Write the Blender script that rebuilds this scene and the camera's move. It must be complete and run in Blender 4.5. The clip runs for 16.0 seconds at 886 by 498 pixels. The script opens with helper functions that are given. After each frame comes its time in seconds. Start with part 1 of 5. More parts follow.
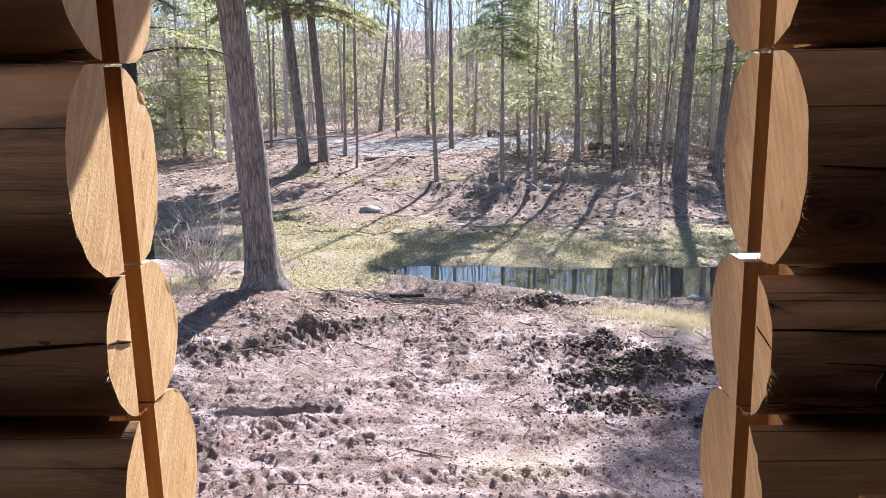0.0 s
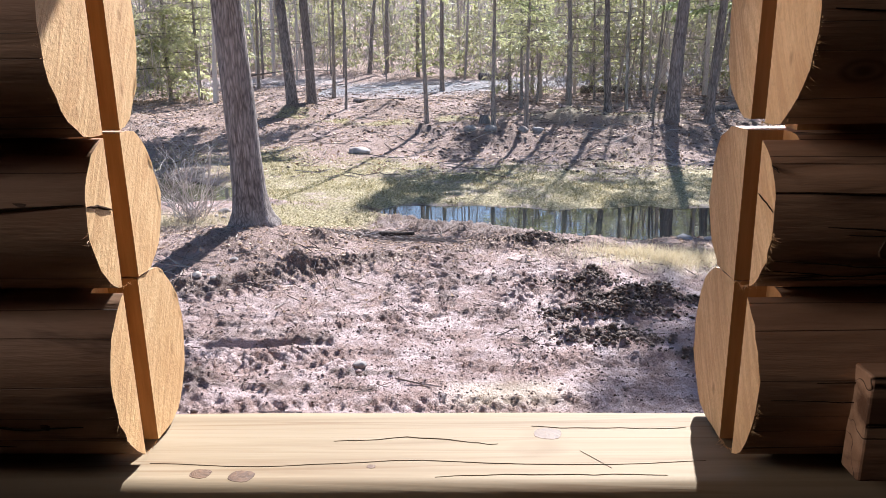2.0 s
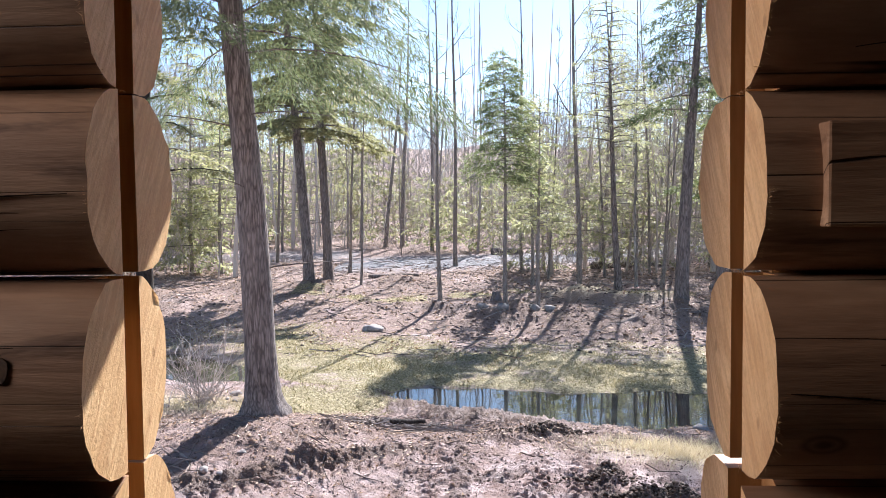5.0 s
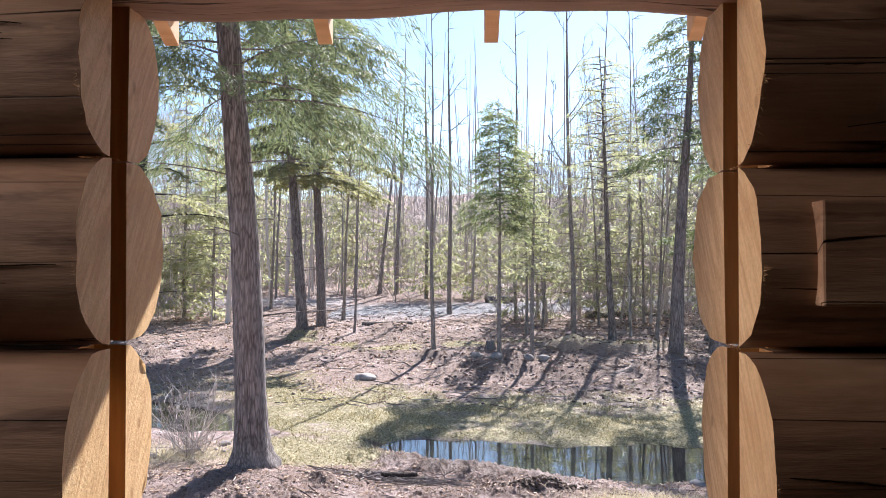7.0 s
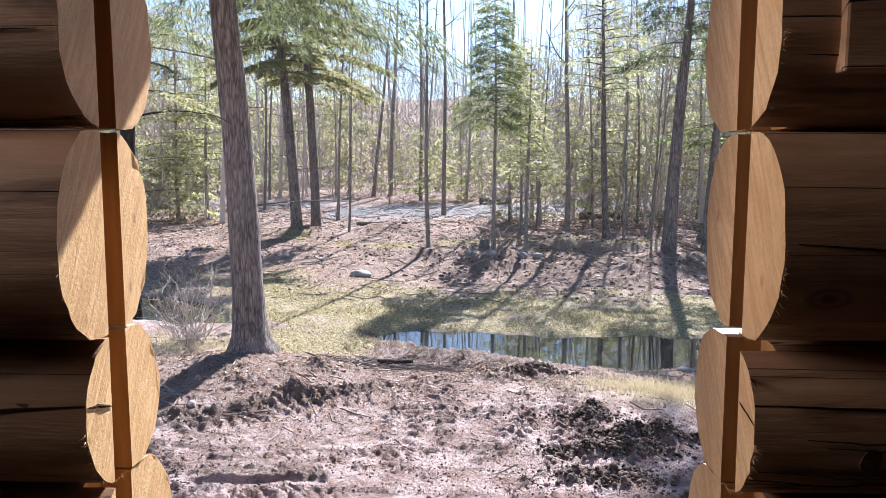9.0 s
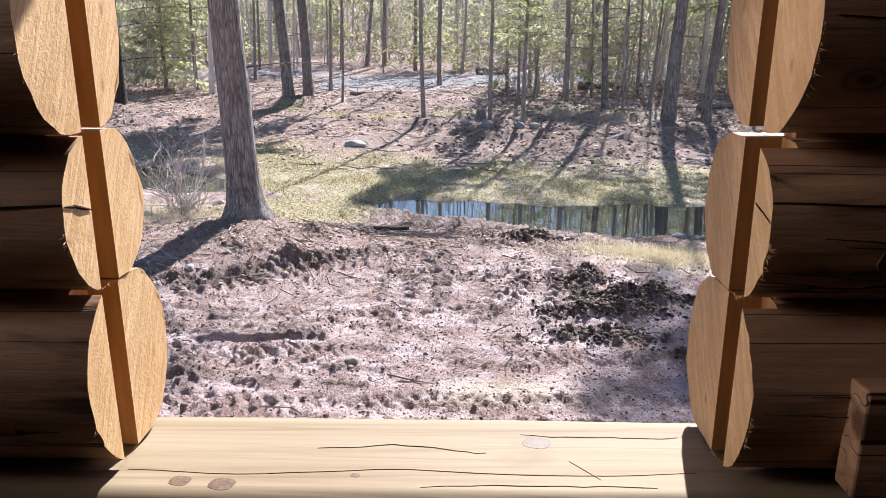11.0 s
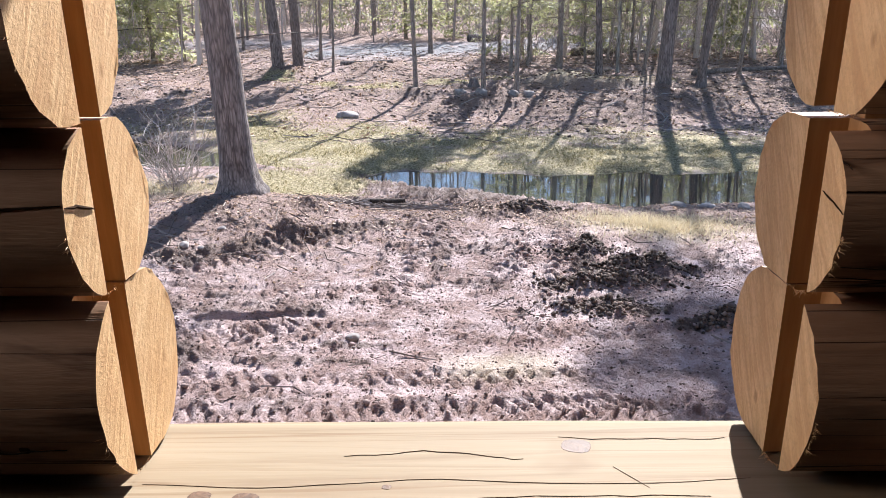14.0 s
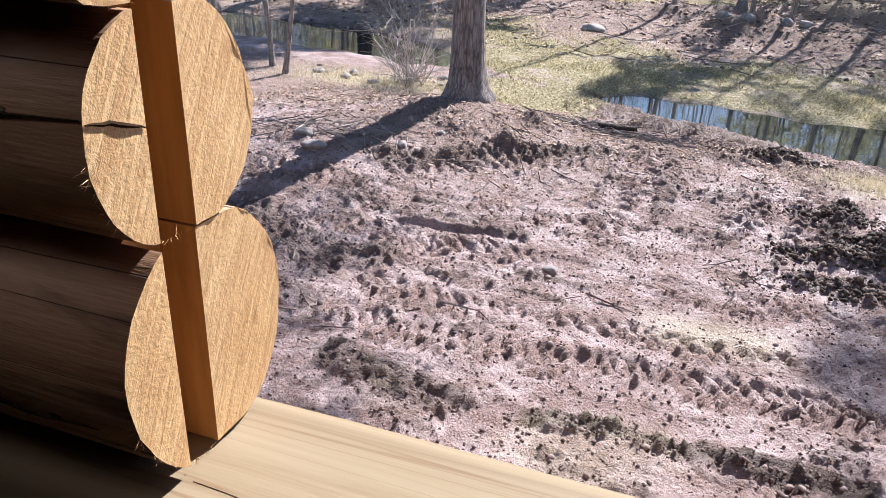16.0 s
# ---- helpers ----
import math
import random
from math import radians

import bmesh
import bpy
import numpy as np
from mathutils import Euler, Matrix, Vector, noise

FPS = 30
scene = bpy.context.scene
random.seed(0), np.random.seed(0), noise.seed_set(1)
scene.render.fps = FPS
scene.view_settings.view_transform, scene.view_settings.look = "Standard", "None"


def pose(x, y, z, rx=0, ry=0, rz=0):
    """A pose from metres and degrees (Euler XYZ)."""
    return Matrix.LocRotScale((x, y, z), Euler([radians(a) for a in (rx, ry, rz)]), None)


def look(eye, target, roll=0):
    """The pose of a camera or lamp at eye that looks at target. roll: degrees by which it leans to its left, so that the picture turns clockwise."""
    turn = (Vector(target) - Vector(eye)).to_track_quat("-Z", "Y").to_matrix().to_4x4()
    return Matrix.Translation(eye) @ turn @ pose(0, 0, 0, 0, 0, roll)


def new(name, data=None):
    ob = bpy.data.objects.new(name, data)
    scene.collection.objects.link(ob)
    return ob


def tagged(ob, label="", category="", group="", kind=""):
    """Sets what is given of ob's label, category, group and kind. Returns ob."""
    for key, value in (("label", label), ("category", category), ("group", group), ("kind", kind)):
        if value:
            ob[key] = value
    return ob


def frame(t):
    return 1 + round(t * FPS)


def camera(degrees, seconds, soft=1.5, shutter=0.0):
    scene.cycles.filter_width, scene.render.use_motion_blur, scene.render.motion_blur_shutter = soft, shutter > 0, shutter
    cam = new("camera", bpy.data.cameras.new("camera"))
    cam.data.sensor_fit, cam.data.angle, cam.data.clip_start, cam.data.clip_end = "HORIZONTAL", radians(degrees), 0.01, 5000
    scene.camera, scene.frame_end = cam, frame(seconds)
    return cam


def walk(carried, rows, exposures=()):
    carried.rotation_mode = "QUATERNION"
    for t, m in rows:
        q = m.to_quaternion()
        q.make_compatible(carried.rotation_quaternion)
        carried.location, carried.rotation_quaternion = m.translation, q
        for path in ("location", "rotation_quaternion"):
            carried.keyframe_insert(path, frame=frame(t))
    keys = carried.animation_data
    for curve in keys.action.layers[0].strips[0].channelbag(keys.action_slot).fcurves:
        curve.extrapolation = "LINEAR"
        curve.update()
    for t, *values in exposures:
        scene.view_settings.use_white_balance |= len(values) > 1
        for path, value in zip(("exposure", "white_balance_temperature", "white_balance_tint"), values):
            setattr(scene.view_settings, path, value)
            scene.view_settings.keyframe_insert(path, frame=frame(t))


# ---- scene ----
cam = camera(61.8, 16.0, soft=0.45)
PATH = [
    (0, (0.048, -1.08, -0.062), (-0.025, 0.88, -0.454), -1.2),
    (0.5, (0.04, -1.084, -0.053), (-0.032, 0.876, -0.444), -1.7),
    (1, (0.042, -1.073, -0.057), (-0.026, 0.882, -0.472), -1.7),
    (1.5, (0.049, -1.063, -0.074), (-0.012, 0.882, -0.533), -1.2),
    (2, (0.041, -1.07, -0.184), (-0.006, 0.858, -0.714), -0.8),
    (2.5, (0.042, -1.087, -0.186), (0.01, 0.825, -0.77), -0.4),
    (3, (0.055, -1.093, -0.153), (0.018, 0.833, -0.69), -0.5),
    (3.5, (0.064, -1.121, -0.035), (0.012, 0.835, -0.449), -0.5),
    (4, (0.07, -1.124, 0.039), (0.001, 0.854, -0.251), -0.8),
    (4.5, (0.069, -1.125, 0.063), (-0.009, 0.866, -0.112), -0.7),
    (5, (0.067, -1.127, 0.086), (-0.013, 0.87, -0.003), -0.6),
    (7.3, (0.069, -1.112, 0.124), (0.008, 0.886, 0.162), 0.1),
    (7.5, (0.067, -1.106, 0.121), (0.007, 0.893, 0.147), 0.2),
    (8, (0.067, -1.102, 0.125), (0.011, 0.897, 0.094), 0.2),
    (8.5, (0.063, -1.095, 0.055), (0.01, 0.901, -0.058), 0.2),
    (9, (0.056, -1.09, -0.055), (0.008, 0.898, -0.272), 0.1),
    (9.5, (0.053, -1.072, -0.105), (0.013, 0.9, -0.436), 0.2),
    (10, (0.041, -1.069, -0.155), (0.017, 0.885, -0.583), 0.4),
    (12.5, (0.066, -0.965, -0.181), (0.013, 0.937, -0.796), -0.4),
    (13, (-0.009, -0.95, -0.179), (-0.04, 0.948, -0.807), -0.9),
    (13.5, (-0.037, -0.943, -0.171), (-0.041, 0.955, -0.801), -1.0),
    (14, (-0.01, -0.945, -0.165), (-0.024, 0.955, -0.79), -0.6),
    (14.5, (0.014, -0.964, -0.169), (-0.069, 0.933, -0.798), 0.2),
    (15, (0.081, -0.935, -0.174), (-0.131, 0.941, -0.834), 1.1),
    (15.3, (0.082, -0.84, -0.174), (-0.232, 1.01, -0.866), 1.7),
    (15.5, (0.072, -0.769, -0.191), (-0.312, 1.058, -0.909), 2.1),
    (15.6, (0.048, -0.706, -0.225), (-0.381, 1.105, -0.957), 0.3),
    (16, (0.004, -0.569, -0.21), (-0.561, 1.152, -1.057), 2.7),
]
walk(cam, [(t, look(eye, target, roll)) for t, eye, target, roll in PATH], [(0, 1.76, 6000, 12), (15, 1.74, 6000, 12), (16, 1.6, 6000, 12)])

# ---- light ----
SUN_AZ, SUN_EL = 16.0, 40.5
world = bpy.data.worlds.new("sky")
scene.world = world
world.use_nodes = True
wn = world.node_tree.nodes
sky = wn.new("ShaderNodeTexSky")
sky.sky_type = "NISHITA"
sky.sun_disc = False
sky.sun_elevation = radians(SUN_EL)
sky.sun_rotation = radians(SUN_AZ)
sky.dust_density = 0.25
sky.ozone_density = 2.5
world.node_tree.links.new(sky.outputs[0], wn["Background"].inputs[0])
wn["Background"].inputs[1].default_value = 0.068
sun_data = bpy.data.lights.new("sun", "SUN")
sun_data.energy = 4.9
sun_data.angle = radians(0.6)
sun_data.color = (1.0, 0.96, 0.91)
sun = new("sun", sun_data)
a, e = radians(SUN_AZ), radians(SUN_EL)
sun.matrix_world = look((math.sin(a) * math.cos(e) * 60, math.cos(a) * math.cos(e) * 60, math.sin(e) * 60), (0, 0, 0))
# warm fill lamp with no visible source, added to brighten the left logs
fill_lamp = bpy.data.lights.new("side_window_daylight", "AREA")
fill_lamp.shape, fill_lamp.size, fill_lamp.size_y, fill_lamp.energy, fill_lamp.color = "RECTANGLE", 0.36, 1.3, 1.8, (1.0, 0.84, 0.74)
fill_lamp.spread = radians(56)
fill_lamp_ob = new("side_window_daylight", fill_lamp)
fill_lamp_ob.matrix_world = look((-2.62, -0.50, 0.95), (-0.6, -0.15, 0.42))

# ---- materials ----
class Mat:
    """A small builder of node materials."""

    def __init__(self, name, rough=0.8, metal=0.0, spec=0.3):
        self.m = bpy.data.materials.new(name)
        self.m.use_nodes = True
        self.t = self.m.node_tree
        self.b = self.t.nodes["Principled BSDF"]
        self.b.inputs["Roughness"].default_value = rough
        self.b.inputs["Metallic"].default_value = metal
        self.b.inputs["Specular IOR Level"].default_value = spec
        self.co = self.t.nodes.new("ShaderNodeTexCoord")

    def node(self, kind, **inputs):
        n = self.t.nodes.new(kind)
        for k, v in inputs.items():
            self.put(v, n.inputs[k.replace("_", " ")])
        return n

    def put(self, v, socket):
        if isinstance(v, bpy.types.NodeSocket):
            self.t.links.new(v, socket)
        else:
            socket.default_value = v

    def coords(self, scale=(1, 1, 1), turn=(0, 0, 0), source="Object"):
        n = self.node("ShaderNodeMapping", Rotation=turn)
        self.t.links.new(self.co.outputs[source], n.inputs[0])
        return self.node("ShaderNodeMapping", Vector=n.outputs[0], Scale=scale).outputs[0]

    def noise(self, scale, detail=4.0, rough=0.55, stretch=(1, 1, 1), turn=(0, 0, 0), distort=0.0):
        n = self.node("ShaderNodeTexNoise", Vector=self.coords(stretch, turn), Scale=scale, Detail=detail, Roughness=rough, Distortion=distort)
        return n.outputs["Fac"]

    def voronoi(self, scale, stretch=(1, 1, 1), feature="F1"):
        n = self.node("ShaderNodeTexVoronoi", Vector=self.coords(stretch), Scale=scale)
        n.feature = feature
        return n.outputs["Distance"]

    def ramp(self, fac, stops):
        n = self.node("ShaderNodeValToRGB", Fac=fac)
        els = n.color_ramp.elements
        while len(els) < len(stops):
            els.new(0.5)
        for el, (p, c) in zip(els, stops):
            el.position = p
            el.color = (*c, 1) if isinstance(c, tuple) else (c, c, c, 1)
        return n.outputs[0]

    def mix(self, fac, a, b, how="MIX"):
        n = self.t.nodes.new("ShaderNodeMix")
        n.data_type, n.blend_type = "RGBA", how
        for v, k in ((fac, 0), (a, 6), (b, 7)):
            if isinstance(v, tuple):
                v = (*v, 1)
            self.put(v, n.inputs[k])
        return n.outputs[2]

    def math(self, how, a, b):
        n = self.t.nodes.new("ShaderNodeMath")
        n.operation = how
        self.put(a, n.inputs[0])
        self.put(b, n.inputs[1])
        return n.outputs[0]

    def attr(self, name):
        n = self.t.nodes.new("ShaderNodeAttribute")
        n.attribute_name = name
        s = self.t.nodes.new("ShaderNodeSeparateColor")
        self.t.links.new(n.outputs["Color"], s.inputs[0])
        return s.outputs[0], s.outputs[1], s.outputs[2]

    def rand(self):
        return self.t.nodes.new("ShaderNodeObjectInfo").outputs["Random"]

    def island(self):
        return self.t.nodes.new("ShaderNodeNewGeometry").outputs["Random Per Island"]

    def color(self, c):
        self.put((*c, 1) if isinstance(c, tuple) else c, self.b.inputs["Base Color"])
        return self

    def rough(self, v):
        self.put(v, self.b.inputs["Roughness"])
        return self

    def bump(self, height, strength=0.4, distance=0.01):
        n = self.node("ShaderNodeBump", Height=height, Strength=strength, Distance=distance)
        self.t.links.new(n.outputs[0], self.b.inputs["Normal"])
        return self

    def leaf(self, colour, share=0.4):
        """Lets light through thin leaves."""
        tr = self.t.nodes.new("ShaderNodeBsdfTranslucent")
        self.put(colour, tr.inputs[0])
        mx = self.t.nodes.new("ShaderNodeMixShader")
        mx.inputs[0].default_value = share
        self.t.links.new(self.b.outputs[0], mx.inputs[1])
        self.t.links.new(tr.outputs[0], mx.inputs[2])
        self.t.links.new(mx.outputs[0], self.t.nodes["Material Output"].inputs[0])
        return self


def log_side_material():
    k = Mat("peeled_log", 0.62)
    k1, k2 = k.noise(3.0, 5, 0.65, (0.7, 2.4, 2.4)), k.noise(14, 5, 0.65, (0.22, 2.6, 2.6))
    base = k.ramp(k1, [(0.25, (0.25, 0.135, 0.08)), (0.5, (0.45, 0.27, 0.165)), (0.75, (0.60, 0.40, 0.255))])
    base = k.mix(k.ramp(k2, [(0.35, 0.0), (0.7, 0.5)]), base, (0.19, 0.10, 0.05))
    stain = k.ramp(k.noise(4.5, 5, 0.6, (0.4, 1.6, 2.8), distort=0.5), [(0.54, 0.0), (0.64, 0.8)])
    base = k.mix(stain, base, (0.085, 0.038, 0.02))
    check = k.ramp(k.noise(5.5, 2, 0.4, (0.05, 2.6, 2.6), distort=0.4), [(0.494, 0.0), (0.5, 1.0), (0.506, 0.0)])
    base = k.mix(check, base, (0.02, 0.01, 0.006))
    knot = k.voronoi(3.4, (0.8, 1.0, 1.6))
    ring = k.ramp(knot, [(0.035, 0.85), (0.055, 0.25), (0.075, 0.7), (0.10, 0.0)])
    base = k.mix(ring, base, (0.11, 0.05, 0.022))
    k.color(base)
    k.bump(k.math("SUBTRACT", k2, k.math("MULTIPLY", check, 3.0)), 0.5, 0.006)
    return k.m


def end_grain_material():
    k = Mat("sawn_end_grain", 0.6, spec=0.35)
    saw = k.noise(15, 5, 0.65, (1, 4.2, 0.5), (radians(30), 0, 0), 0.8)
    fine = k.noise(160, 3, 0.7)
    big = k.noise(7, 3)
    base = k.ramp(big, [(0.3, (0.63, 0.385, 0.175)), (0.7, (0.77, 0.525, 0.275))])
    base = k.mix(k.ramp(saw, [(0.40, 0.0), (0.60, 0.8)]), base, (0.54, 0.31, 0.14))
    base = k.mix(k.ramp(fine, [(0.45, 0.0), (0.75, 0.35)]), base, (0.34, 0.20, 0.085))
    spots = k.ramp(k.voronoi(16, (1, 1, 0.6)), [(0.06, 0.55), (0.13, 0.0)])
    base = k.mix(spots, base, (0.30, 0.15, 0.05))
    k.color(base)
    k.bump(k.math("ADD", saw, k.math("MULTIPLY", fine, 0.5)), 0.42, 0.005)
    return k.m


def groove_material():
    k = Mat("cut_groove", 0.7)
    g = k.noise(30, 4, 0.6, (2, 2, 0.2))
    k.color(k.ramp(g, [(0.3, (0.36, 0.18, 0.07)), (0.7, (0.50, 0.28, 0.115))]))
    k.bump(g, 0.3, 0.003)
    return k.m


def planed_material():
    k = Mat("planed_sill", 0.7, spec=0.2)
    g = k.noise(12, 5, 0.6, (0.10, 2.2, 2.2), distort=0.8)
    base = k.ramp(g, [(0.25, (0.165, 0.112, 0.064)), (0.5, (0.225, 0.17, 0.105)), (0.8, (0.265, 0.21, 0.14))])
    grain = k.ramp(k.noise(7, 3, 0.5, (0.05, 2.4, 2.4), distort=0.7), [(0.488, 0.0), (0.5, 0.65), (0.512, 0.0)])
    base = k.mix(grain, base, (0.15, 0.09, 0.045))
    blot = k.ramp(k.noise(6, 3, 0.5, (0.6, 1, 1)), [(0.62, 0.0), (0.74, 0.5)])
    base = k.mix(blot, base, (0.14, 0.085, 0.045))
    k.color(base)
    k.bump(g, 0.25, 0.004)
    return k.m


def lumber_material():
    k = Mat("sawn_lumber", 0.7)
    g = k.noise(9, 4, 0.6, (0.3, 3, 1.5))
    base = k.ramp(g, [(0.3, (0.50, 0.31, 0.16)), (0.7, (0.66, 0.46, 0.26))])
    k.color(base)
    k.bump(g, 0.3, 0.003)
    return k.m


def bark_material(name, dark, light, fine=26):
    k = Mat(name, 0.92, spec=0.15)
    plate = k.node("ShaderNodeTexVoronoi", Vector=k.coords((1, 1, 0.16)), Scale=fine * 1.3)
    plate.feature = "DISTANCE_TO_EDGE"
    edge = k.ramp(plate.outputs["Distance"], [(0.0, 0.0), (0.22, 1.0)])
    r1 = k.math("ADD", k.math("MULTIPLY", k.noise(fine, 4, 0.6, (1, 1, 0.13), distort=0.5), 0.62), k.math("MULTIPLY", edge, 0.13))
    r2 = k.noise(3.0, 3)
    base = k.ramp(r1, [(0.30, tuple(c * 0.4 for c in dark)), (0.42, dark), (0.58, light)])
    base = k.mix(k.ramp(r2, [(0.45, 0.0), (0.75, 0.5)]), base, tuple(c * 0.8 for c in light))
    k.color(k.mix(k.math("MULTIPLY", k.rand(), 0.35), base, dark))
    k.bump(r1, 0.9, 0.03)
    return k.m


def leaf_material(name, low, high, glow, share):
    k = Mat(name, 0.55, spec=0.35)
    f = k.math("ADD", k.math("MULTIPLY", k.island(), 0.7), k.math("MULTIPLY", k.noise(0.7, 2), 0.4))
    c = k.ramp(f, [(0.15, low), (0.85, high)])
    k.color(c)
    k.leaf(k.mix(0.5, c, glow), share)
    return k.m


def ground_material():
    k = Mat("earth", 0.9, spec=0.2)
    churn, moss, litter = k.attr("zones")
    road, wet, dry = k.attr("cover")
    n1, n2, n3 = k.noise(1.1, 4), k.noise(9, 5, 0.65), k.noise(70, 4, 0.7)
    n4, crumb = k.noise(3.2, 5, 0.7), k.ramp(k.noise(34, 5, 0.75), [(0.40, 0.0), (0.58, 1.0)])
    mud = k.ramp(n1, [(0.3, (0.37, 0.268, 0.252)), (0.7, (0.51, 0.388, 0.368))])
    mud = k.mix(k.ramp(n2, [(0.46, 0.0), (0.66, 0.45)]), mud, (0.30, 0.21, 0.188))
    mud = k.mix(k.math("MULTIPLY", k.ramp(n4, [(0.44, 0.0), (0.56, 0.95)]), k.ramp(crumb, [(0.0, 0.35), (1.0, 1.0)])), mud, (0.29, 0.19, 0.158))
    # moist brown earth, with shade between the broken lumps put into its colour
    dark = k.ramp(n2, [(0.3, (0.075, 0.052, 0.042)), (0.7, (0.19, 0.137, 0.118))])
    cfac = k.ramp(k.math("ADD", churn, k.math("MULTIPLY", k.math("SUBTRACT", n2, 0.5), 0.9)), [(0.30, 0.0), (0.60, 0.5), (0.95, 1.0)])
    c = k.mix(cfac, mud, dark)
    lit = k.ramp(n3, [(0.3, (0.10, 0.062, 0.045)), (0.55, (0.30, 0.21, 0.17)), (0.75, (0.50, 0.385, 0.32))])
    c = k.mix(k.math("MULTIPLY", litter, k.ramp(n2, [(0.25, 0.35), (0.6, 1.0)])), c, lit)
    ms = k.ramp(k.noise(24, 4, 0.7), [(0.32, (0.095, 0.078, 0.040)), (0.5, (0.29, 0.24, 0.13)), (0.68, (0.55, 0.46, 0.29))])
    c = k.mix(k.ramp(k.math("ADD", moss, k.math("MULTIPLY", k.math("SUBTRACT", n2, 0.5), 0.8)), [(0.3, 0.0), (0.62, 1.0)]), c, ms)
    straw = k.ramp(n3, [(0.3, (0.40, 0.33, 0.20)), (0.7, (0.66, 0.57, 0.40))])
    c = k.mix(dry, c, straw)
    grav = k.ramp(n3, [(0.3, (0.19, 0.18, 0.185)), (0.7, (0.32, 0.305, 0.305))])
    c = k.mix(road, c, grav)
    c = k.mix(wet, c, (0.045, 0.035, 0.025))
    k.color(c)
    slick = k.math("MULTIPLY", k.ramp(n4, [(0.42, 1.0), (0.58, 0.0)]), k.math("SUBTRACT", 1.0, k.math("MAXIMUM", litter, k.math("MAXIMUM", road, moss))))
    k.rough(k.ramp(k.math("MAXIMUM", slick, wet), [(0.0, 0.92), (1.0, 0.52)]))
    k.bump(k.math("ADD", k.math("ADD", k.math("MULTIPLY", n2, 0.9), n3), k.math("MULTIPLY", crumb, k.ramp(n4, [(0.35, 0.25), (0.6, 0.9)]))), 1.0, 0.017)
    return k.m


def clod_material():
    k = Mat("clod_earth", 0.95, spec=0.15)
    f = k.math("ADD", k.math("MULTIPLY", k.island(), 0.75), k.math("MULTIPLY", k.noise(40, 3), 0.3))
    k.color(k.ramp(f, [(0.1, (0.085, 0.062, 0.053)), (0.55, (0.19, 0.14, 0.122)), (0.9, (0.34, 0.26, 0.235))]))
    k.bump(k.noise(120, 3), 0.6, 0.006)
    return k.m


def island_material(name, stops, rough=0.85, share=0.0):
    k = Mat(name, rough, spec=0.2)
    c = k.ramp(k.math("ADD", k.math("MULTIPLY", k.island(), 0.8), k.math("MULTIPLY", k.noise(18, 3), 0.25)), stops)
    k.color(c)
    k.bump(k.noise(90, 3), 0.3, 0.004)
    if share:
        k.leaf(c, share)
    return k.m


def stone_material():
    k = Mat("field_stone", 0.85)
    n = k.noise(14, 5, 0.65)
    c = k.ramp(n, [(0.3, (0.17, 0.145, 0.135)), (0.7, (0.40, 0.36, 0.335))])
    k.color(k.mix(k.math("MULTIPLY", k.rand(), 0.6), c, (0.16, 0.14, 0.13)))
    k.bump(n, 0.5, 0.01)
    return k.m


def water_material():
    k = Mat("pond_water", 0.02, spec=0.9)
    k.color(k.ramp(k.noise(2.0, 3), [(0.3, (0.010, 0.013, 0.014)), (0.7, (0.028, 0.030, 0.024))]))
    k.b.inputs["IOR"].default_value = 1.9
    k.bump(k.noise(5, 2, 0.5, (0.5, 1.3, 1)), 0.05, 0.02)
    return k.m


M_LOG, M_END, M_GROOVE = log_side_material(), end_grain_material(), groove_material()
M_SILL, M_LUMBER = planed_material(), lumber_material()
M_BARK = bark_material("grey_brown_bark", (0.19, 0.158, 0.146), (0.37, 0.325, 0.305))
M_BARK_THIN = bark_material("young_bark", (0.27, 0.23, 0.205), (0.46, 0.41, 0.375), 40)
M_BARK_DARK = bark_material("dark_bark", (0.05, 0.04, 0.035), (0.12, 0.095, 0.08))
M_BIRCH = bark_material("pale_birch_bark", (0.34, 0.31, 0.28), (0.62, 0.59, 0.55), 12)
M_TWIG = island_material("bare_twig", [(0.1, (0.23, 0.19, 0.175)), (0.6, (0.43, 0.37, 0.34)), (0.95, (0.60, 0.53, 0.49))])
M_STICK = island_material("fallen_stick", [(0.1, (0.10, 0.075, 0.06)), (0.6, (0.22, 0.175, 0.15)), (0.95, (0.42, 0.36, 0.32))])
M_HEMLOCK = leaf_material("hemlock_needles", (0.055, 0.08, 0.045), (0.17, 0.20, 0.10), (0.48, 0.53, 0.22), 0.5)
M_BOUGH = leaf_material("dark_bough_needles", (0.045, 0.066, 0.045), (0.115, 0.14, 0.085), (0.34, 0.38, 0.15), 0.42)
M_PINE = leaf_material("pine_needles", (0.095, 0.105, 0.058), (0.235, 0.235, 0.12), (0.60, 0.57, 0.28), 0.5)
M_FIR = leaf_material("young_fir_needles", (0.15, 0.165, 0.085), (0.36, 0.365, 0.19), (0.72, 0.70, 0.37), 0.52)
M_EARTH, M_CLOD, M_STONE, M_WATER = ground_material(), clod_material(), stone_material(), water_material()
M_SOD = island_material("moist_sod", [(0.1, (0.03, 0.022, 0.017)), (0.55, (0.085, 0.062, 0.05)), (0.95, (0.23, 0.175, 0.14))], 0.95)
M_LITTER = island_material("dead_leaf", [(0.1, (0.14, 0.075, 0.045)), (0.5, (0.34, 0.22, 0.14)), (0.95, (0.60, 0.47, 0.36))], 0.8, 0.25)
M_GRASS = island_material("short_grass", [(0.1, (0.13, 0.11, 0.05)), (0.45, (0.33, 0.28, 0.135)), (0.95, (0.62, 0.52, 0.32))], 0.8, 0.35)
M_STRAW = island_material("dry_grass", [(0.1, (0.44, 0.36, 0.22)), (0.95, (0.72, 0.63, 0.45))], 0.8, 0.3)

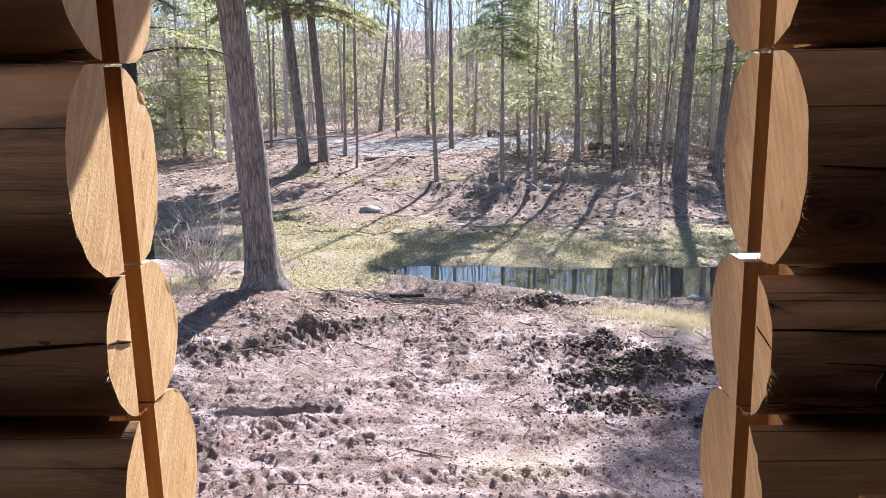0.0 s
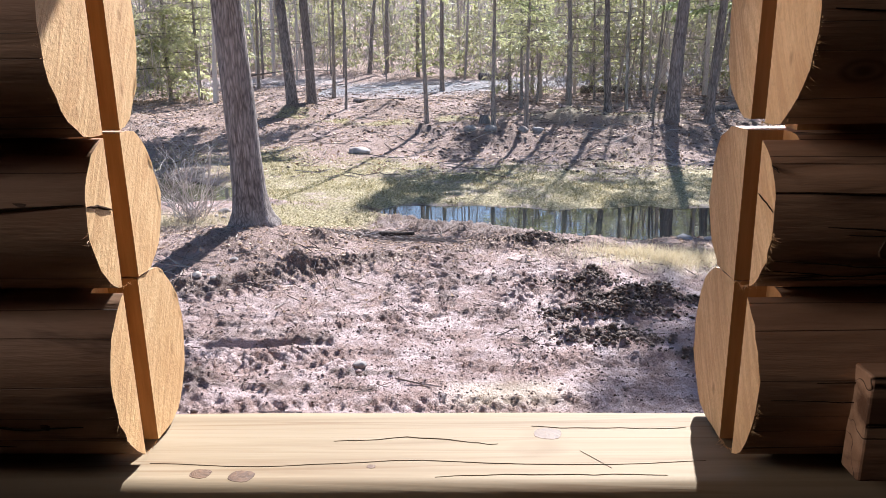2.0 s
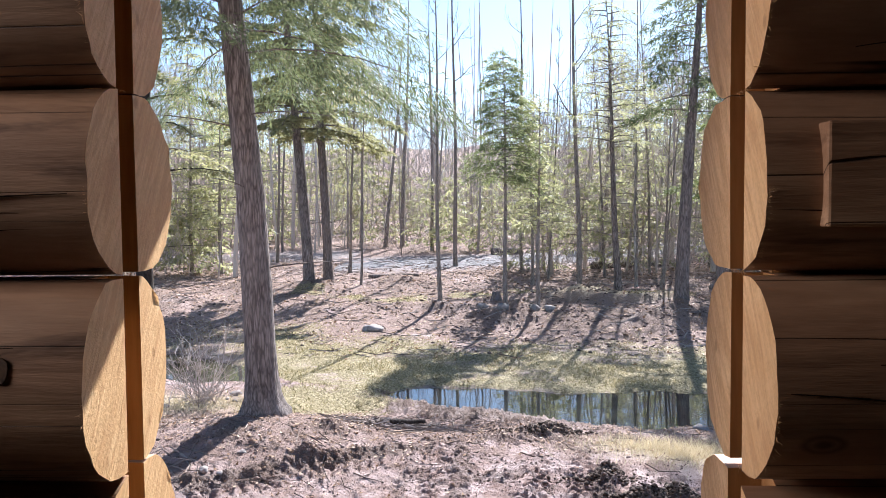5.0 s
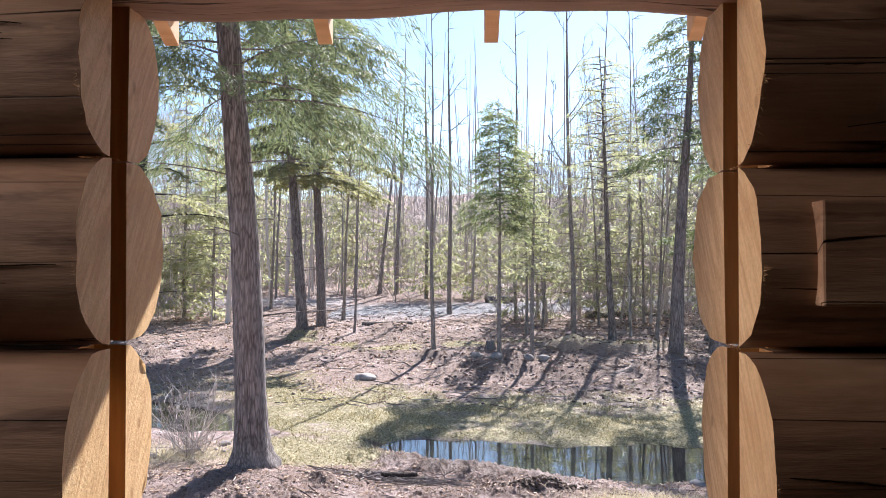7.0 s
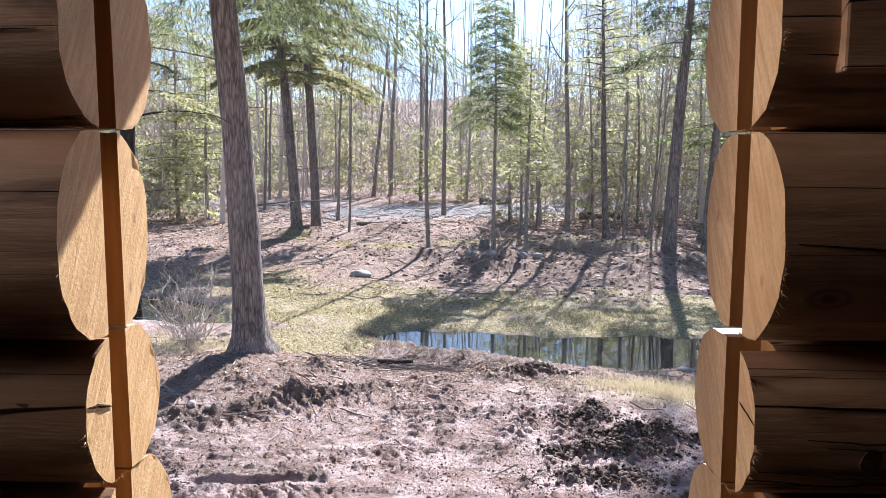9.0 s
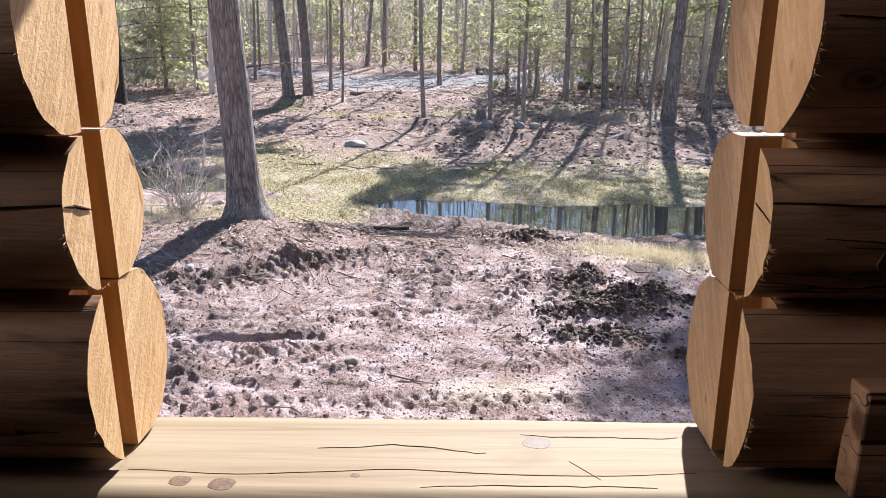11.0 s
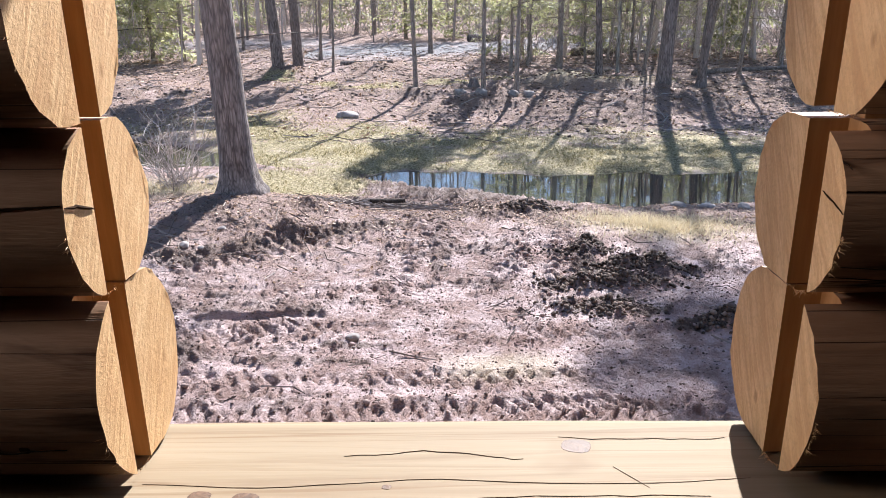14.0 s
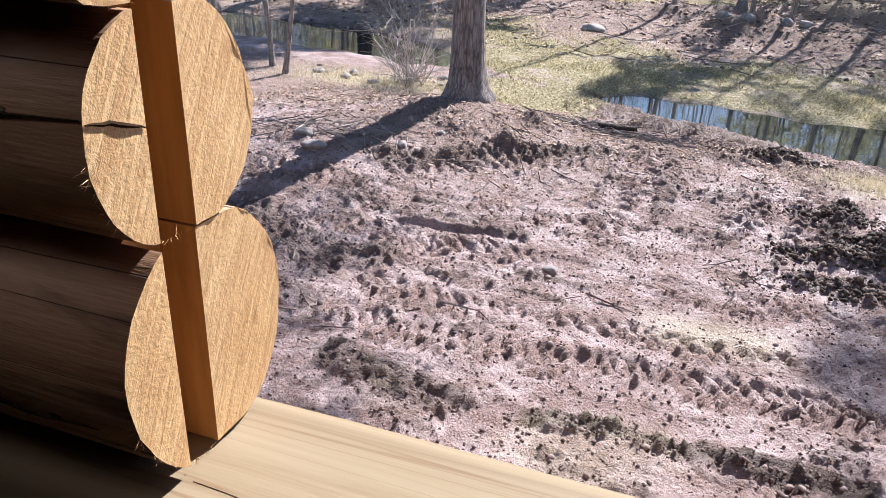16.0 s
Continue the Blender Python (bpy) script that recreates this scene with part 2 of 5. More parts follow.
# ---- the lie of the land ----
def lattice(ix, iy, seed):
    h = (ix.astype(np.int64) * 374761393 + iy.astype(np.int64) * 668265263 + seed * 1442695041) & 0xFFFFFFFF
    h = ((h ^ (h >> 13)) * 1274126177) & 0xFFFFFFFF
    return ((h ^ (h >> 16)) & 0xFFFF) / 65535.0


def vnoise(x, y, seed=0):
    """Smooth value noise, 0 to 1."""
    ix, iy = np.floor(x), np.floor(y)
    fx, fy = x - ix, y - iy
    fx, fy = fx * fx * (3 - 2 * fx), fy * fy * (3 - 2 * fy)
    a, b = lattice(ix, iy, seed), lattice(ix + 1, iy, seed)
    c, d = lattice(ix, iy + 1, seed), lattice(ix + 1, iy + 1, seed)
    return (a + (b - a) * fx) * (1 - fy) + (c + (d - c) * fx) * fy


def fbm(x, y, seed=0, octaves=4):
    total, amp, norm = 0.0, 1.0, 0.0
    for k in range(octaves):
        total = total + amp * vnoise(x * 2 ** k + 17.3 * k, y * 2 ** k - 9.1 * k, seed + k)
        norm += amp
        amp *= 0.5
    return total / norm


def sstep(a, b, v):
    t = np.clip((v - a) / (b - a), 0, 1)
    return t * t * (3 - 2 * t)


WATER = -2.62


def swale(x, y):
    """Distance from the middle line of the wet hollow, and the half width of the water there."""
    mid = np.interp(x, [-14, -6.5, -4.5, -3.0, -1.3, -0.95, -0.3, 0.5, 1.5, 2.1, 3, 4.2, 8, 14], [13.6, 12.4, 11.6, 10.6, 9.75, 9.85, 9.74, 9.46, 9.14, 9.02, 9.16, 9.18, 9.2, 9.2])
    half = np.interp(x, [-16, -13, -6.5, -4.5, -3.5, -3.2, -1.5, -1.3, -0.95, -0.3, 0.5, 1.5, 2.1, 3, 4.2, 9, 13], [0.05, 0.9, 1.1, 0.75, 0.3, 0.04, 0.07, 0.16, 0.46, 0.62, 0.64, 0.80, 0.86, 0.76, 0.72, 0.72, 0.05])
    return y - mid - 0.08 * np.sin(x * 3.1) - 0.05 * np.sin(x * 7.3), half


def ground(x, y):
    """Height of the bare ground, without the fine relief."""
    z = np.interp(y, [-40, 2, 3.6, 5, 6.3, 7.6, 8.4, 10.5, 12, 15, 16.6, 18.5, 21, 26, 33, 45, 75, 130, 320],
                  [-2.5, -2.5, -2.5, -2.45, -2.37, -2.44, -2.51, -2.54, -2.53, -2.46, -2.32, -2.08, -1.95, -1.80, -1.50, -1.0, 1.2, 11.0, 26.0])
    z = z + 0.31 * np.exp(-((x + 2.3) / 1.2) ** 2 - ((y - 6.8) / 0.95) ** 2)
    z = z + 0.20 * np.exp(-((x + 3.3) / 1.2) ** 2 - ((y - 5.3) / 1.1) ** 2)
    z = z - 0.09 * sstep(1.3, 2.6, x) * sstep(4.6, 6.2, y) * (1 - sstep(9, 12, y))
    z = z - 0.08 * np.exp(-((x - 0.3) / 1.4) ** 2 - ((y - 7.95) / 0.55) ** 2)
    z = z + sstep(50, 120, y) * 9 * (fbm(x * 0.045, y * 0.03, 161, 3) - 0.5)
    s, half = swale(x, y)
    z = z - (z + 2.602) * 0.85 * np.exp(-(np.maximum(np.abs(s) - half, 0) / 0.42) ** 2) * sstep(0.04, 0.3, half) * sstep(-0.2, 0.2, s)
    w = np.exp(-(np.abs(s) / half) ** 4) * sstep(0.04, 0.25, half)
    return z * (1 - w) + (-2.82) * w


# ---- mesh helpers ----
class Build:
    """Collects vertices and faces of one mesh."""

    def __init__(self):
        self.v, self.f, self.k, self.n = [], [], [], 0

    def add(self, verts, faces, mat=0):
        verts = np.asarray(verts, float).reshape(-1, 3)
        self.v.append(verts)
        self.f.extend([[i + self.n for i in f] for f in faces])
        self.k.extend([mat] * len(faces))
        self.n += len(verts)
        return self

    def tube(self, path, radii, sides=6, mat=0, cap=True, squash=None):
        path = np.asarray(path, float)
        n = len(path)
        radii = np.broadcast_to(np.asarray(radii, float), (n,))
        tang = np.gradient(path, axis=0)
        tang /= np.linalg.norm(tang, axis=1)[:, None] + 1e-9
        ref = np.array([1.0, 0, 0]) if abs(tang[0][2]) > 0.8 else np.array([0, 0, 1.0])
        s = np.cross(tang, ref)
        s /= np.linalg.norm(s, axis=1)[:, None] + 1e-9
        u = np.cross(s, tang)
        ang = np.arange(sides) * 2 * np.pi / sides
        ring = np.cos(ang)[None, :, None] * s[:, None, :] + np.sin(ang)[None, :, None] * u[:, None, :]
        r = radii[:, None] * (np.ones((n, sides)) if squash is None else squash)
        verts = (path[:, None, :] + ring * r[..., None]).reshape(-1, 3)
        faces = []
        for i in range(n - 1):
            for j in range(sides):
                a, b = i * sides + j, i * sides + (j + 1) % sides
                faces.append((a, b, b + sides, a + sides))
        if cap:
            faces.append(tuple(range(sides))[::-1])
            faces.append(tuple(range((n - 1) * sides, n * sides)))
        return self.add(verts, faces, mat)

    def box(self, lo, hi, mat=0):
        (x0, y0, z0), (x1, y1, z1) = lo, hi
        v = [(x0, y0, z0), (x1, y0, z0), (x1, y1, z0), (x0, y1, z0), (x0, y0, z1), (x1, y0, z1), (x1, y1, z1), (x0, y1, z1)]
        return self.add(v, [(3, 2, 1, 0), (4, 5, 6, 7), (0, 1, 5, 4), (1, 2, 6, 5), (2, 3, 7, 6), (3, 0, 4, 7)], mat)

    def mesh(self, name, mats, smooth=False):
        me = bpy.data.meshes.new(name)
        me.from_pydata(np.concatenate(self.v).tolist() if self.v else [], [], self.f)
        for m in mats:
            me.materials.append(m)
        me.polygons.foreach_set("material_index", self.k)
        if smooth:
            me.polygons.foreach_set("use_smooth", [True] * len(me.polygons))
        me.update()
        return me


def tri_mesh(name, verts, size, mats, smooth=False):
    """A mesh of loose triangles (size 3) or quads (size 4) from one array of corners."""
    verts = np.asarray(verts, np.float32).reshape(-1, 3)
    n = len(verts) // size
    me = bpy.data.meshes.new(name)
    me.vertices.add(len(verts))
    me.vertices.foreach_set("co", verts.ravel())
    me.loops.add(len(verts))
    me.loops.foreach_set("vertex_index", np.arange(len(verts), dtype=np.int32))
    me.polygons.add(n)
    me.polygons.foreach_set("loop_start", np.arange(n, dtype=np.int32) * size)
    for m in mats:
        me.materials.append(m)
    me.update(calc_edges=True)
    me.validate()
    return me


def thing(name, mesh=None, place=(0, 0, 0), turn=0.0, **tags):
    ob = new(name, mesh)
    ob.matrix_basis = pose(*place, 0, 0, turn)
    return tagged(ob, **tags)


def part(name, mesh, parent, label=""):
    ob = new(name, mesh)
    ob.parent = parent
    return tagged(ob, label=label) if label else ob


def bevelled(me, width, segments=2):
    bm = bmesh.new()
    bm.from_mesh(me)
    bmesh.ops.bevel(bm, geom=bm.edges[:], offset=width, segments=segments, affect="EDGES", profile=0.5)
    bm.to_mesh(me)
    bm.free()
    return me

# ---- ground ----
def axis(knots):
    """Grid lines whose spacing changes smoothly: knots of (place, spacing)."""
    out, at = [knots[0][0]], knots[0][0]
    places, steps = zip(*knots)
    while at < places[-1]:
        at += float(np.interp(at, places, steps))
        out.append(at)
    return np.array(out)


TRACKS = [(-4.6, 4.0, 3.6, 4.06, 0.36, 0.115), (-4.6, 4.68, -0.3, 4.80, 0.30, 0.12), (-0.33, 4.85, -0.37, 6.85, 0.34, 0.13), (0.92, 4.9, 1.20, 6.85, 0.36, 0.13),
          (-2.6, 3.42, 1.2, 3.30, 0.34, 0.12), (-2.0, 2.92, 4.0, 3.02, 0.32, 0.10), (0.35, 5.0, 0.86, 6.2, 0.32, 0.12), (-2.5, 5.12, -0.55, 6.45, 0.34, 0.13)]
# bands of loose broken earth: both ends, half width, strength
BANDS = [(-2.5, 5.25, -0.5, 6.55, 0.17, 0.85), (-0.62, 5.3, -0.58, 6.4, 0.08, 0.5), (-0.08, 5.2, -0.05, 6.9, 0.10, 0.6), (-0.4, 6.9, 1.0, 7.1, 0.20, 0.7), (1.2, 5.4, 1.38, 6.0, 0.12, 0.9), (0.85, 4.95, 1.75, 5.0, 0.10, 1.0), (1.3, 5.25, 2.2, 5.3, 0.10, 1.0), (0.9, 4.55, 1.7, 4.45, 0.08, 0.9), (0.55, 5.2, 0.74, 6.5, 0.06, 0.5),
         (1.75, 4.2, 2.8, 4.2, 0.09, 1.0), (-2.3, 4.42, -1.0, 4.47, 0.07, 0.7), (-0.45, 2.42, 1.0, 2.45, 0.09, 1.0), (-0.9, 3.92, -0.4, 3.90, 0.07, 0.8), (-2.4, 3.70, -0.6, 3.66, 0.06, 0.7), (-1.6, 2.55, -0.9, 2.35, 0.15, 0.8), (-3.2, 4.0, -2.2, 3.6, 0.3, 0.7)]
PILES = [(0.98, 7.30, 0.24, 0.12), (0.70, 7.25, 0.20, 0.06), (1.28, 5.75, 0.17, 0.12), (1.55, 5.27, 0.17, 0.12), (1.85, 5.27, 0.20, 0.13), (1.12, 4.97, 0.16, 0.10), (1.45, 4.97, 0.17, 0.09),
         (2.15, 4.22, 0.18, 0.09), (1.25, 4.5, 0.15, 0.05), (-1.58, 6.05, 0.14, 0.08), (-1.45, 6.75, 0.16, 0.08), (0.35, 7.1, 0.25, 0.05), (-1.9, 3.75, 0.2, 0.06), (0.5, 16.2, 0.9, 0.22), (1.3, 16.4, 0.7, 0.2), (3.0, 15.9, 1.6, 0.18),
         (2.9, 18.2, 1.0, 0.2), (4.3, 15.4, 0.9, 0.15), (5.2, 16.4, 1.3, 0.25), (-4.5, 20.3, 0.9, 0.25), (-0.8, 17.3, 0.6, 0.12), (-2.0, 21.5, 1.2, 0.2), (-8.9, 18.3, 1.3, 0.28), (-6.5, 20.5, 1.0, 0.15),
         (-1.35, 9.0, 0.24, 0.07), (-0.92, 8.72, 0.22, 0.09), (-0.45, 8.42, 0.27, 0.08), (0.02, 8.12, 0.24, 0.09), (0.42, 7.85, 0.26, 0.08)]


def zones(x, y):
    """Where the earth is churned, mossy, covered with litter, gravelled, wet or grown with dry grass."""
    s, half = swale(x, y)
    near = 1 - sstep(6.2, 7.8, y)
    a, b = fbm(x * 1.3, y * 1.6, 5), fbm(x * 0.6, y * 0.9, 9)
    xr, yr = 0.83 * x + 0.56 * y + 0.25 * (fbm(x * 3, y * 3, 25) - 0.5), 0.83 * y - 0.56 * x + 0.25 * (fbm(x * 3, y * 3, 27) - 0.5)
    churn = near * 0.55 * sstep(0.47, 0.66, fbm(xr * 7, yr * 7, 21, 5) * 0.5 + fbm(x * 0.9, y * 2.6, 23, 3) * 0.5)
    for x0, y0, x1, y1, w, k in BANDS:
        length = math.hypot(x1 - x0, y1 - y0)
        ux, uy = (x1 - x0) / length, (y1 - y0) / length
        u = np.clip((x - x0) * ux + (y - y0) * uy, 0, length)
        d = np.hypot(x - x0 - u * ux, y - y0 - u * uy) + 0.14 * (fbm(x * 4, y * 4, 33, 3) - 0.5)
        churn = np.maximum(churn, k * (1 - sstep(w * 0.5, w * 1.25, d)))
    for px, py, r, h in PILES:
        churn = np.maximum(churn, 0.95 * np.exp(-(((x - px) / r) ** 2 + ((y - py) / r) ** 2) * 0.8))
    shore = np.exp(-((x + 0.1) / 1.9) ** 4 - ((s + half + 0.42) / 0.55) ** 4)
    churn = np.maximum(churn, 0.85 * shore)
    churn = churn * (1 - 0.9 * np.exp(-((x - 0.4) / 0.55) ** 4 - ((y - 3.72) / 0.16) ** 4))
    moss = sstep(half * 0.9, half * 1.15 + 0.1, s) * (1 - sstep(2.6, 6.0, s + 3 * (b - 0.5))) * (0.72 + 0.9 * (a - 0.5)) * (1 - sstep(3.5, 7, np.abs(x - 0.3)) * 0.55)
    moss = np.maximum(moss, 1.1 * np.exp(-((x + 2.1) / 1.2) ** 4 - ((y - 9.4) / 1.1) ** 4) * (0.6 + 0.9 * (a - 0.5)))
    strip = np.exp(-((y - 18.9 - 0.5 * np.sin(x)) / 0.55) ** 2) * (np.abs(x - 0.5) < 5.5) * sstep(0.35, 0.6, a)
    moss = np.maximum(moss, 0.9 * strip)
    litter = np.maximum(sstep(11.5, 15, y), np.exp(-((x + 2.0) / 1.5) ** 2 - ((y - 6.6) / 1.2) ** 2))
    litter = np.maximum(litter, 0.95 * sstep(6.0, 7.2, y) * (1 - sstep(9.5, 10.5, y)))
    litter = litter * sstep(0.2, 0.55, fbm(x * 0.9, y * 1.1, 31) + 0.14)
    litter = litter * (1 - 0.8 * shore)
    # dark soil of the far bank; its patches also carry painted-in shade
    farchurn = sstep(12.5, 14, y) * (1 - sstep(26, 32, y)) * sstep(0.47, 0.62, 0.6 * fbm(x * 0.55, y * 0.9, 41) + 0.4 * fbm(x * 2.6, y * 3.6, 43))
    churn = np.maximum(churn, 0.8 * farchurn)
    road = 1.0 * np.exp(-((y - (27.5 + 0.10 * (x + 3) + 0.03 * (x + 3) ** 2 * (x > -3))) / 2.6) ** 4) * (x > -5) + 0.6 * np.exp(-((y - 31) / 2.4) ** 4) * (x <= -5)
    wet = np.exp(-(np.abs(s) / (half * 1.06 + 0.04)) ** 6) * sstep(0.04, 0.25, half)
    dry = 0.9 * np.exp(-((x - 2.25) / 0.75) ** 2 - ((y - 6.75) / 0.45) ** 2) + 0.75 * np.exp(-((x - 3.8) / 1.7) ** 4 - ((y - 17.95) / 0.38) ** 2) + 0.8 * np.exp(-((x + 4.2) / 1.2) ** 2 - ((y - 9.0) / 0.45) ** 2)
    dry = dry + 0.5 * np.exp(-((x - 0.36) / 0.42) ** 4 - ((y - 3.57) / 0.2) ** 4) * (0.4 + a) + 0.30 * np.exp(-((x + 0.5) / 0.9) ** 4 - ((y - 2.25) / 0.3) ** 4) * sstep(0.4, 0.6, a)
    return [np.clip(q, 0, 1) for q in (churn, moss * (1 - wet), litter * (1 - road), road * sstep(0.3, 0.5, a + 0.1), wet, dry)]


def relief(x, y, z, churn):
    """Ruts, tread marks, lumps and heaps on the bare ground."""
    fine = 1 - sstep(9, 14, y)
    far = sstep(10.5, 14.5, y)
    xr, yr = 0.83 * x + 0.56 * y + 0.16 * (fbm(x * 5, y * 5, 25) - 0.5), 0.83 * y - 0.56 * x + 0.16 * (fbm(x * 5, y * 5, 27) - 0.5)
    lumps = sstep(0.46, 0.66, fbm(xr * 8, yr * 8, 51, 3))
    small = sstep(0.50, 0.70, fbm(xr * 19 + yr * 6, yr * 19 - xr * 6, 57, 2))
    grit = fbm(xr * 21 + yr * 11, yr * 21 - xr * 11, 61, 2) - 0.5
    rough = np.minimum(1, churn)
    out = (0.028 * lumps * rough + 0.030 * small * (0.25 + rough) + 0.040 * grit * (0.45 + rough)) * fine + 0.045 * (fbm(x * 1.7, y * 2.1, 71) - 0.5) * fine
    out = out + far * (0.14 * (fbm(x * 0.8, y * 0.9, 81) - 0.5) + 0.15 * (fbm(x * 3.4, y * 4.2, 91, 3) - 0.5) * (0.25 + churn))
    for px, py, r, h in PILES:
        d = ((x - px) / r) ** 2 + ((y - py) / r) ** 2
        out = out + h * np.exp(-d * 1.3) * (0.45 + 1.1 * fbm(x * 5 / max(r, 0.35), y * 5 / max(r, 0.35), 101, 3))
    for x0, y0, x1, y1, w, pitch in TRACKS:
        length = math.hypot(x1 - x0, y1 - y0)
        ux, uy = (x1 - x0) / length, (y1 - y0) / length
        u = (x - x0) * ux + (y - y0) * uy
        v = -(x - x0) * uy + (y - y0) * ux + 0.05 * np.sin(u * 1.3) + 0.04 * (fbm(u * 2, u * 0 + y0, 7) - 0.5)
        on = sstep(-0.2, 0.2, u) * (1 - sstep(length - 0.2, length + 0.2, u))
        inside = on * (1 - sstep(w * 0.40, w * 0.52, np.abs(v)))
        rim = on * np.exp(-((np.abs(v) - w * 0.60) / (w * 0.13)) ** 2)
        half_lug = np.where(v > 0, 0.5, 0.0)
        lug = sstep(-0.15, 0.30, np.sin(2 * np.pi * (u / pitch + half_lug + np.abs(v) * 2.2 + 2.1 * (fbm(u * 2.3 + y0, v * 7 + y0, 131, 3) - 0.5))) + 1.4 * (fbm(x * 13, y * 13, 137, 2) - 0.5))
        worn = sstep(0.38, 0.58, fbm(u * 1.4 + y0 * 3, v * 4 + x0, 111))
        out = out * (1 - 0.5 * inside * worn) + inside * worn * (-0.024 + 0.038 * lug * (0.35 + 1.2 * fbm(u * 8, v * 13, 133, 2)) - 0.02 * (fbm(x * 26, y * 26, 139, 2) - 0.5)) - 0.012 * inside * (1 - worn) + 0.035 * rim * (fbm(x * 13, y * 11, 121, 3) - 0.25)
    step = sstep(17.35, 17.6, y + 0.12 * np.sin(x * 2.3)) * sstep(1.6, 2.4, x) * (1 - sstep(5.0, 6.2, x)) * (1 - sstep(17.6, 19.5, y))
    out = out + 0.16 * step
    # a straight furrow left by a blade
    u = (x + 2.15) / 1.12
    v = y - (4.29 + 0.09 * u)
    on = sstep(0, 0.3, u) * (1 - sstep(0.7, 1.0, u)) * (0.55 + 0.9 * fbm(x * 7, y * 2, 141, 3))
    v = v + 0.05 * (fbm(x * 5, y * 0 + 3, 151, 2) - 0.5)
    out = out - on * 0.028 * np.exp(-((v + 0.005) / 0.03) ** 2) + on * 0.034 * np.exp(-((v - 0.045) / 0.026) ** 2)
    out = out * (1 - 0.85 * np.exp(-((x - 0.4) / 0.5) ** 4 - ((y - 3.72) / 0.15) ** 4))
    return z + out


GX = axis([(-260, 30), (-60, 5), (-20, 0.6), (-9, 0.16), (-4.6, 0.05), (-3.2, 0.017), (2.8, 0.017), (4.2, 0.05), (9, 0.16), (20, 0.6), (60, 5), (260, 30)])
GY = axis([(-60, 12), (-6, 1.5), (0.6, 0.2), (1.9, 0.016), (6.5, 0.017), (8.0, 0.03), (9.0, 0.045), (16, 0.11), (22, 0.2), (34, 0.6), (60, 2.5), (320, 25)])
X, Y = np.meshgrid(GX, GY)
Z0 = ground(X, Y)
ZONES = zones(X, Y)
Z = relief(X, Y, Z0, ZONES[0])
nx, ny = len(GX), len(GY)
me = bpy.data.meshes.new("ground")
idx = np.arange(nx * ny).reshape(ny, nx)
quads = np.stack([idx[:-1, :-1], idx[:-1, 1:], idx[1:, 1:], idx[1:, :-1]], -1).reshape(-1, 4)
me.vertices.add(nx * ny)
me.vertices.foreach_set("co", np.stack([X, Y, Z], -1).astype(np.float32).ravel())
me.loops.add(quads.size)
me.loops.foreach_set("vertex_index", quads.ravel().astype(np.int32))
me.polygons.add(len(quads))
me.polygons.foreach_set("loop_start", np.arange(len(quads), dtype=np.int32) * 4)
me.update(calc_edges=True)
me.polygons.foreach_set("use_smooth", [True] * len(quads))
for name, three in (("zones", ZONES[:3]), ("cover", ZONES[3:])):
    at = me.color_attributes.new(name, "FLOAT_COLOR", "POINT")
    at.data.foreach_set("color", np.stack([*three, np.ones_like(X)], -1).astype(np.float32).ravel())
me.materials.append(M_EARTH)
thing("ground", me, label="churned pinkish mud, mossy hollow and leaf-strewn forest floor", category="ground", kind="structure")


def height(x, y):
    """Ground height with the relief, for setting things down."""
    x, y = np.asarray(x, float), np.asarray(y, float)
    i = np.clip(np.searchsorted(GX, x) - 1, 0, nx - 2)
    j = np.clip(np.searchsorted(GY, y) - 1, 0, ny - 2)
    fx, fy = (x - GX[i]) / (GX[i + 1] - GX[i]), (y - GY[j]) / (GY[j + 1] - GY[j])
    return (Z[j, i] * (1 - fx) + Z[j, i + 1] * fx) * (1 - fy) + (Z[j + 1, i] * (1 - fx) + Z[j + 1, i + 1] * fx) * fy


b = Build()
wx, wy = np.linspace(-16, 13, 60), np.linspace(5.5, 15, 20)
WX, WY = np.meshgrid(wx, wy)
wi = np.arange(WX.size).reshape(WX.shape)
b.add(np.stack([WX, WY, np.full_like(WX, WATER)], -1), np.stack([wi[:-1, :-1], wi[:-1, 1:], wi[1:, 1:], wi[1:, :-1]], -1).reshape(-1, 4).tolist())
thing("water", b.mesh("water", [M_WATER]), label="still dark pond water reflecting sky and trunks", category="pond", kind="structure")

# ---- cabin ----
HALF = 0.46          # half the opening's width
SLOT = (-0.036, 0.018, 0.05)   # groove in the log ends: inner edge, outer edge, depth


def section(ry_in, ry_out, z0, z1, sides=44, grow=1.07, seed=0, flat_top=None):
    """Outline of a log's end in (y, z): a rounded trunk, cut flat where the logs meet."""
    rnd = np.random.default_rng(seed)
    ph = rnd.uniform(0, 6.28, 4)
    am = rnd.uniform(0.006, 0.018, 4)
    ang = np.arange(sides) * 2 * np.pi / sides
    c, s = np.cos(ang), np.sin(ang)
    wob = 1 + sum(a * np.sin((k + 2) * ang + p) for k, (a, p) in enumerate(zip(am, ph)))
    cy, ry = (ry_out + ry_in) / 2, (ry_out - ry_in) / 2
    cz, rz = (z0 + z1) / 2, (z1 - z0) / 2
    y = cy + ry * np.sign(c) * np.abs(c) ** 0.92 * wob
    z = cz + rz * grow * np.sign(s) * np.abs(s) ** 0.92
    return y, np.clip(z, z0, z1 if flat_top is None else flat_top)


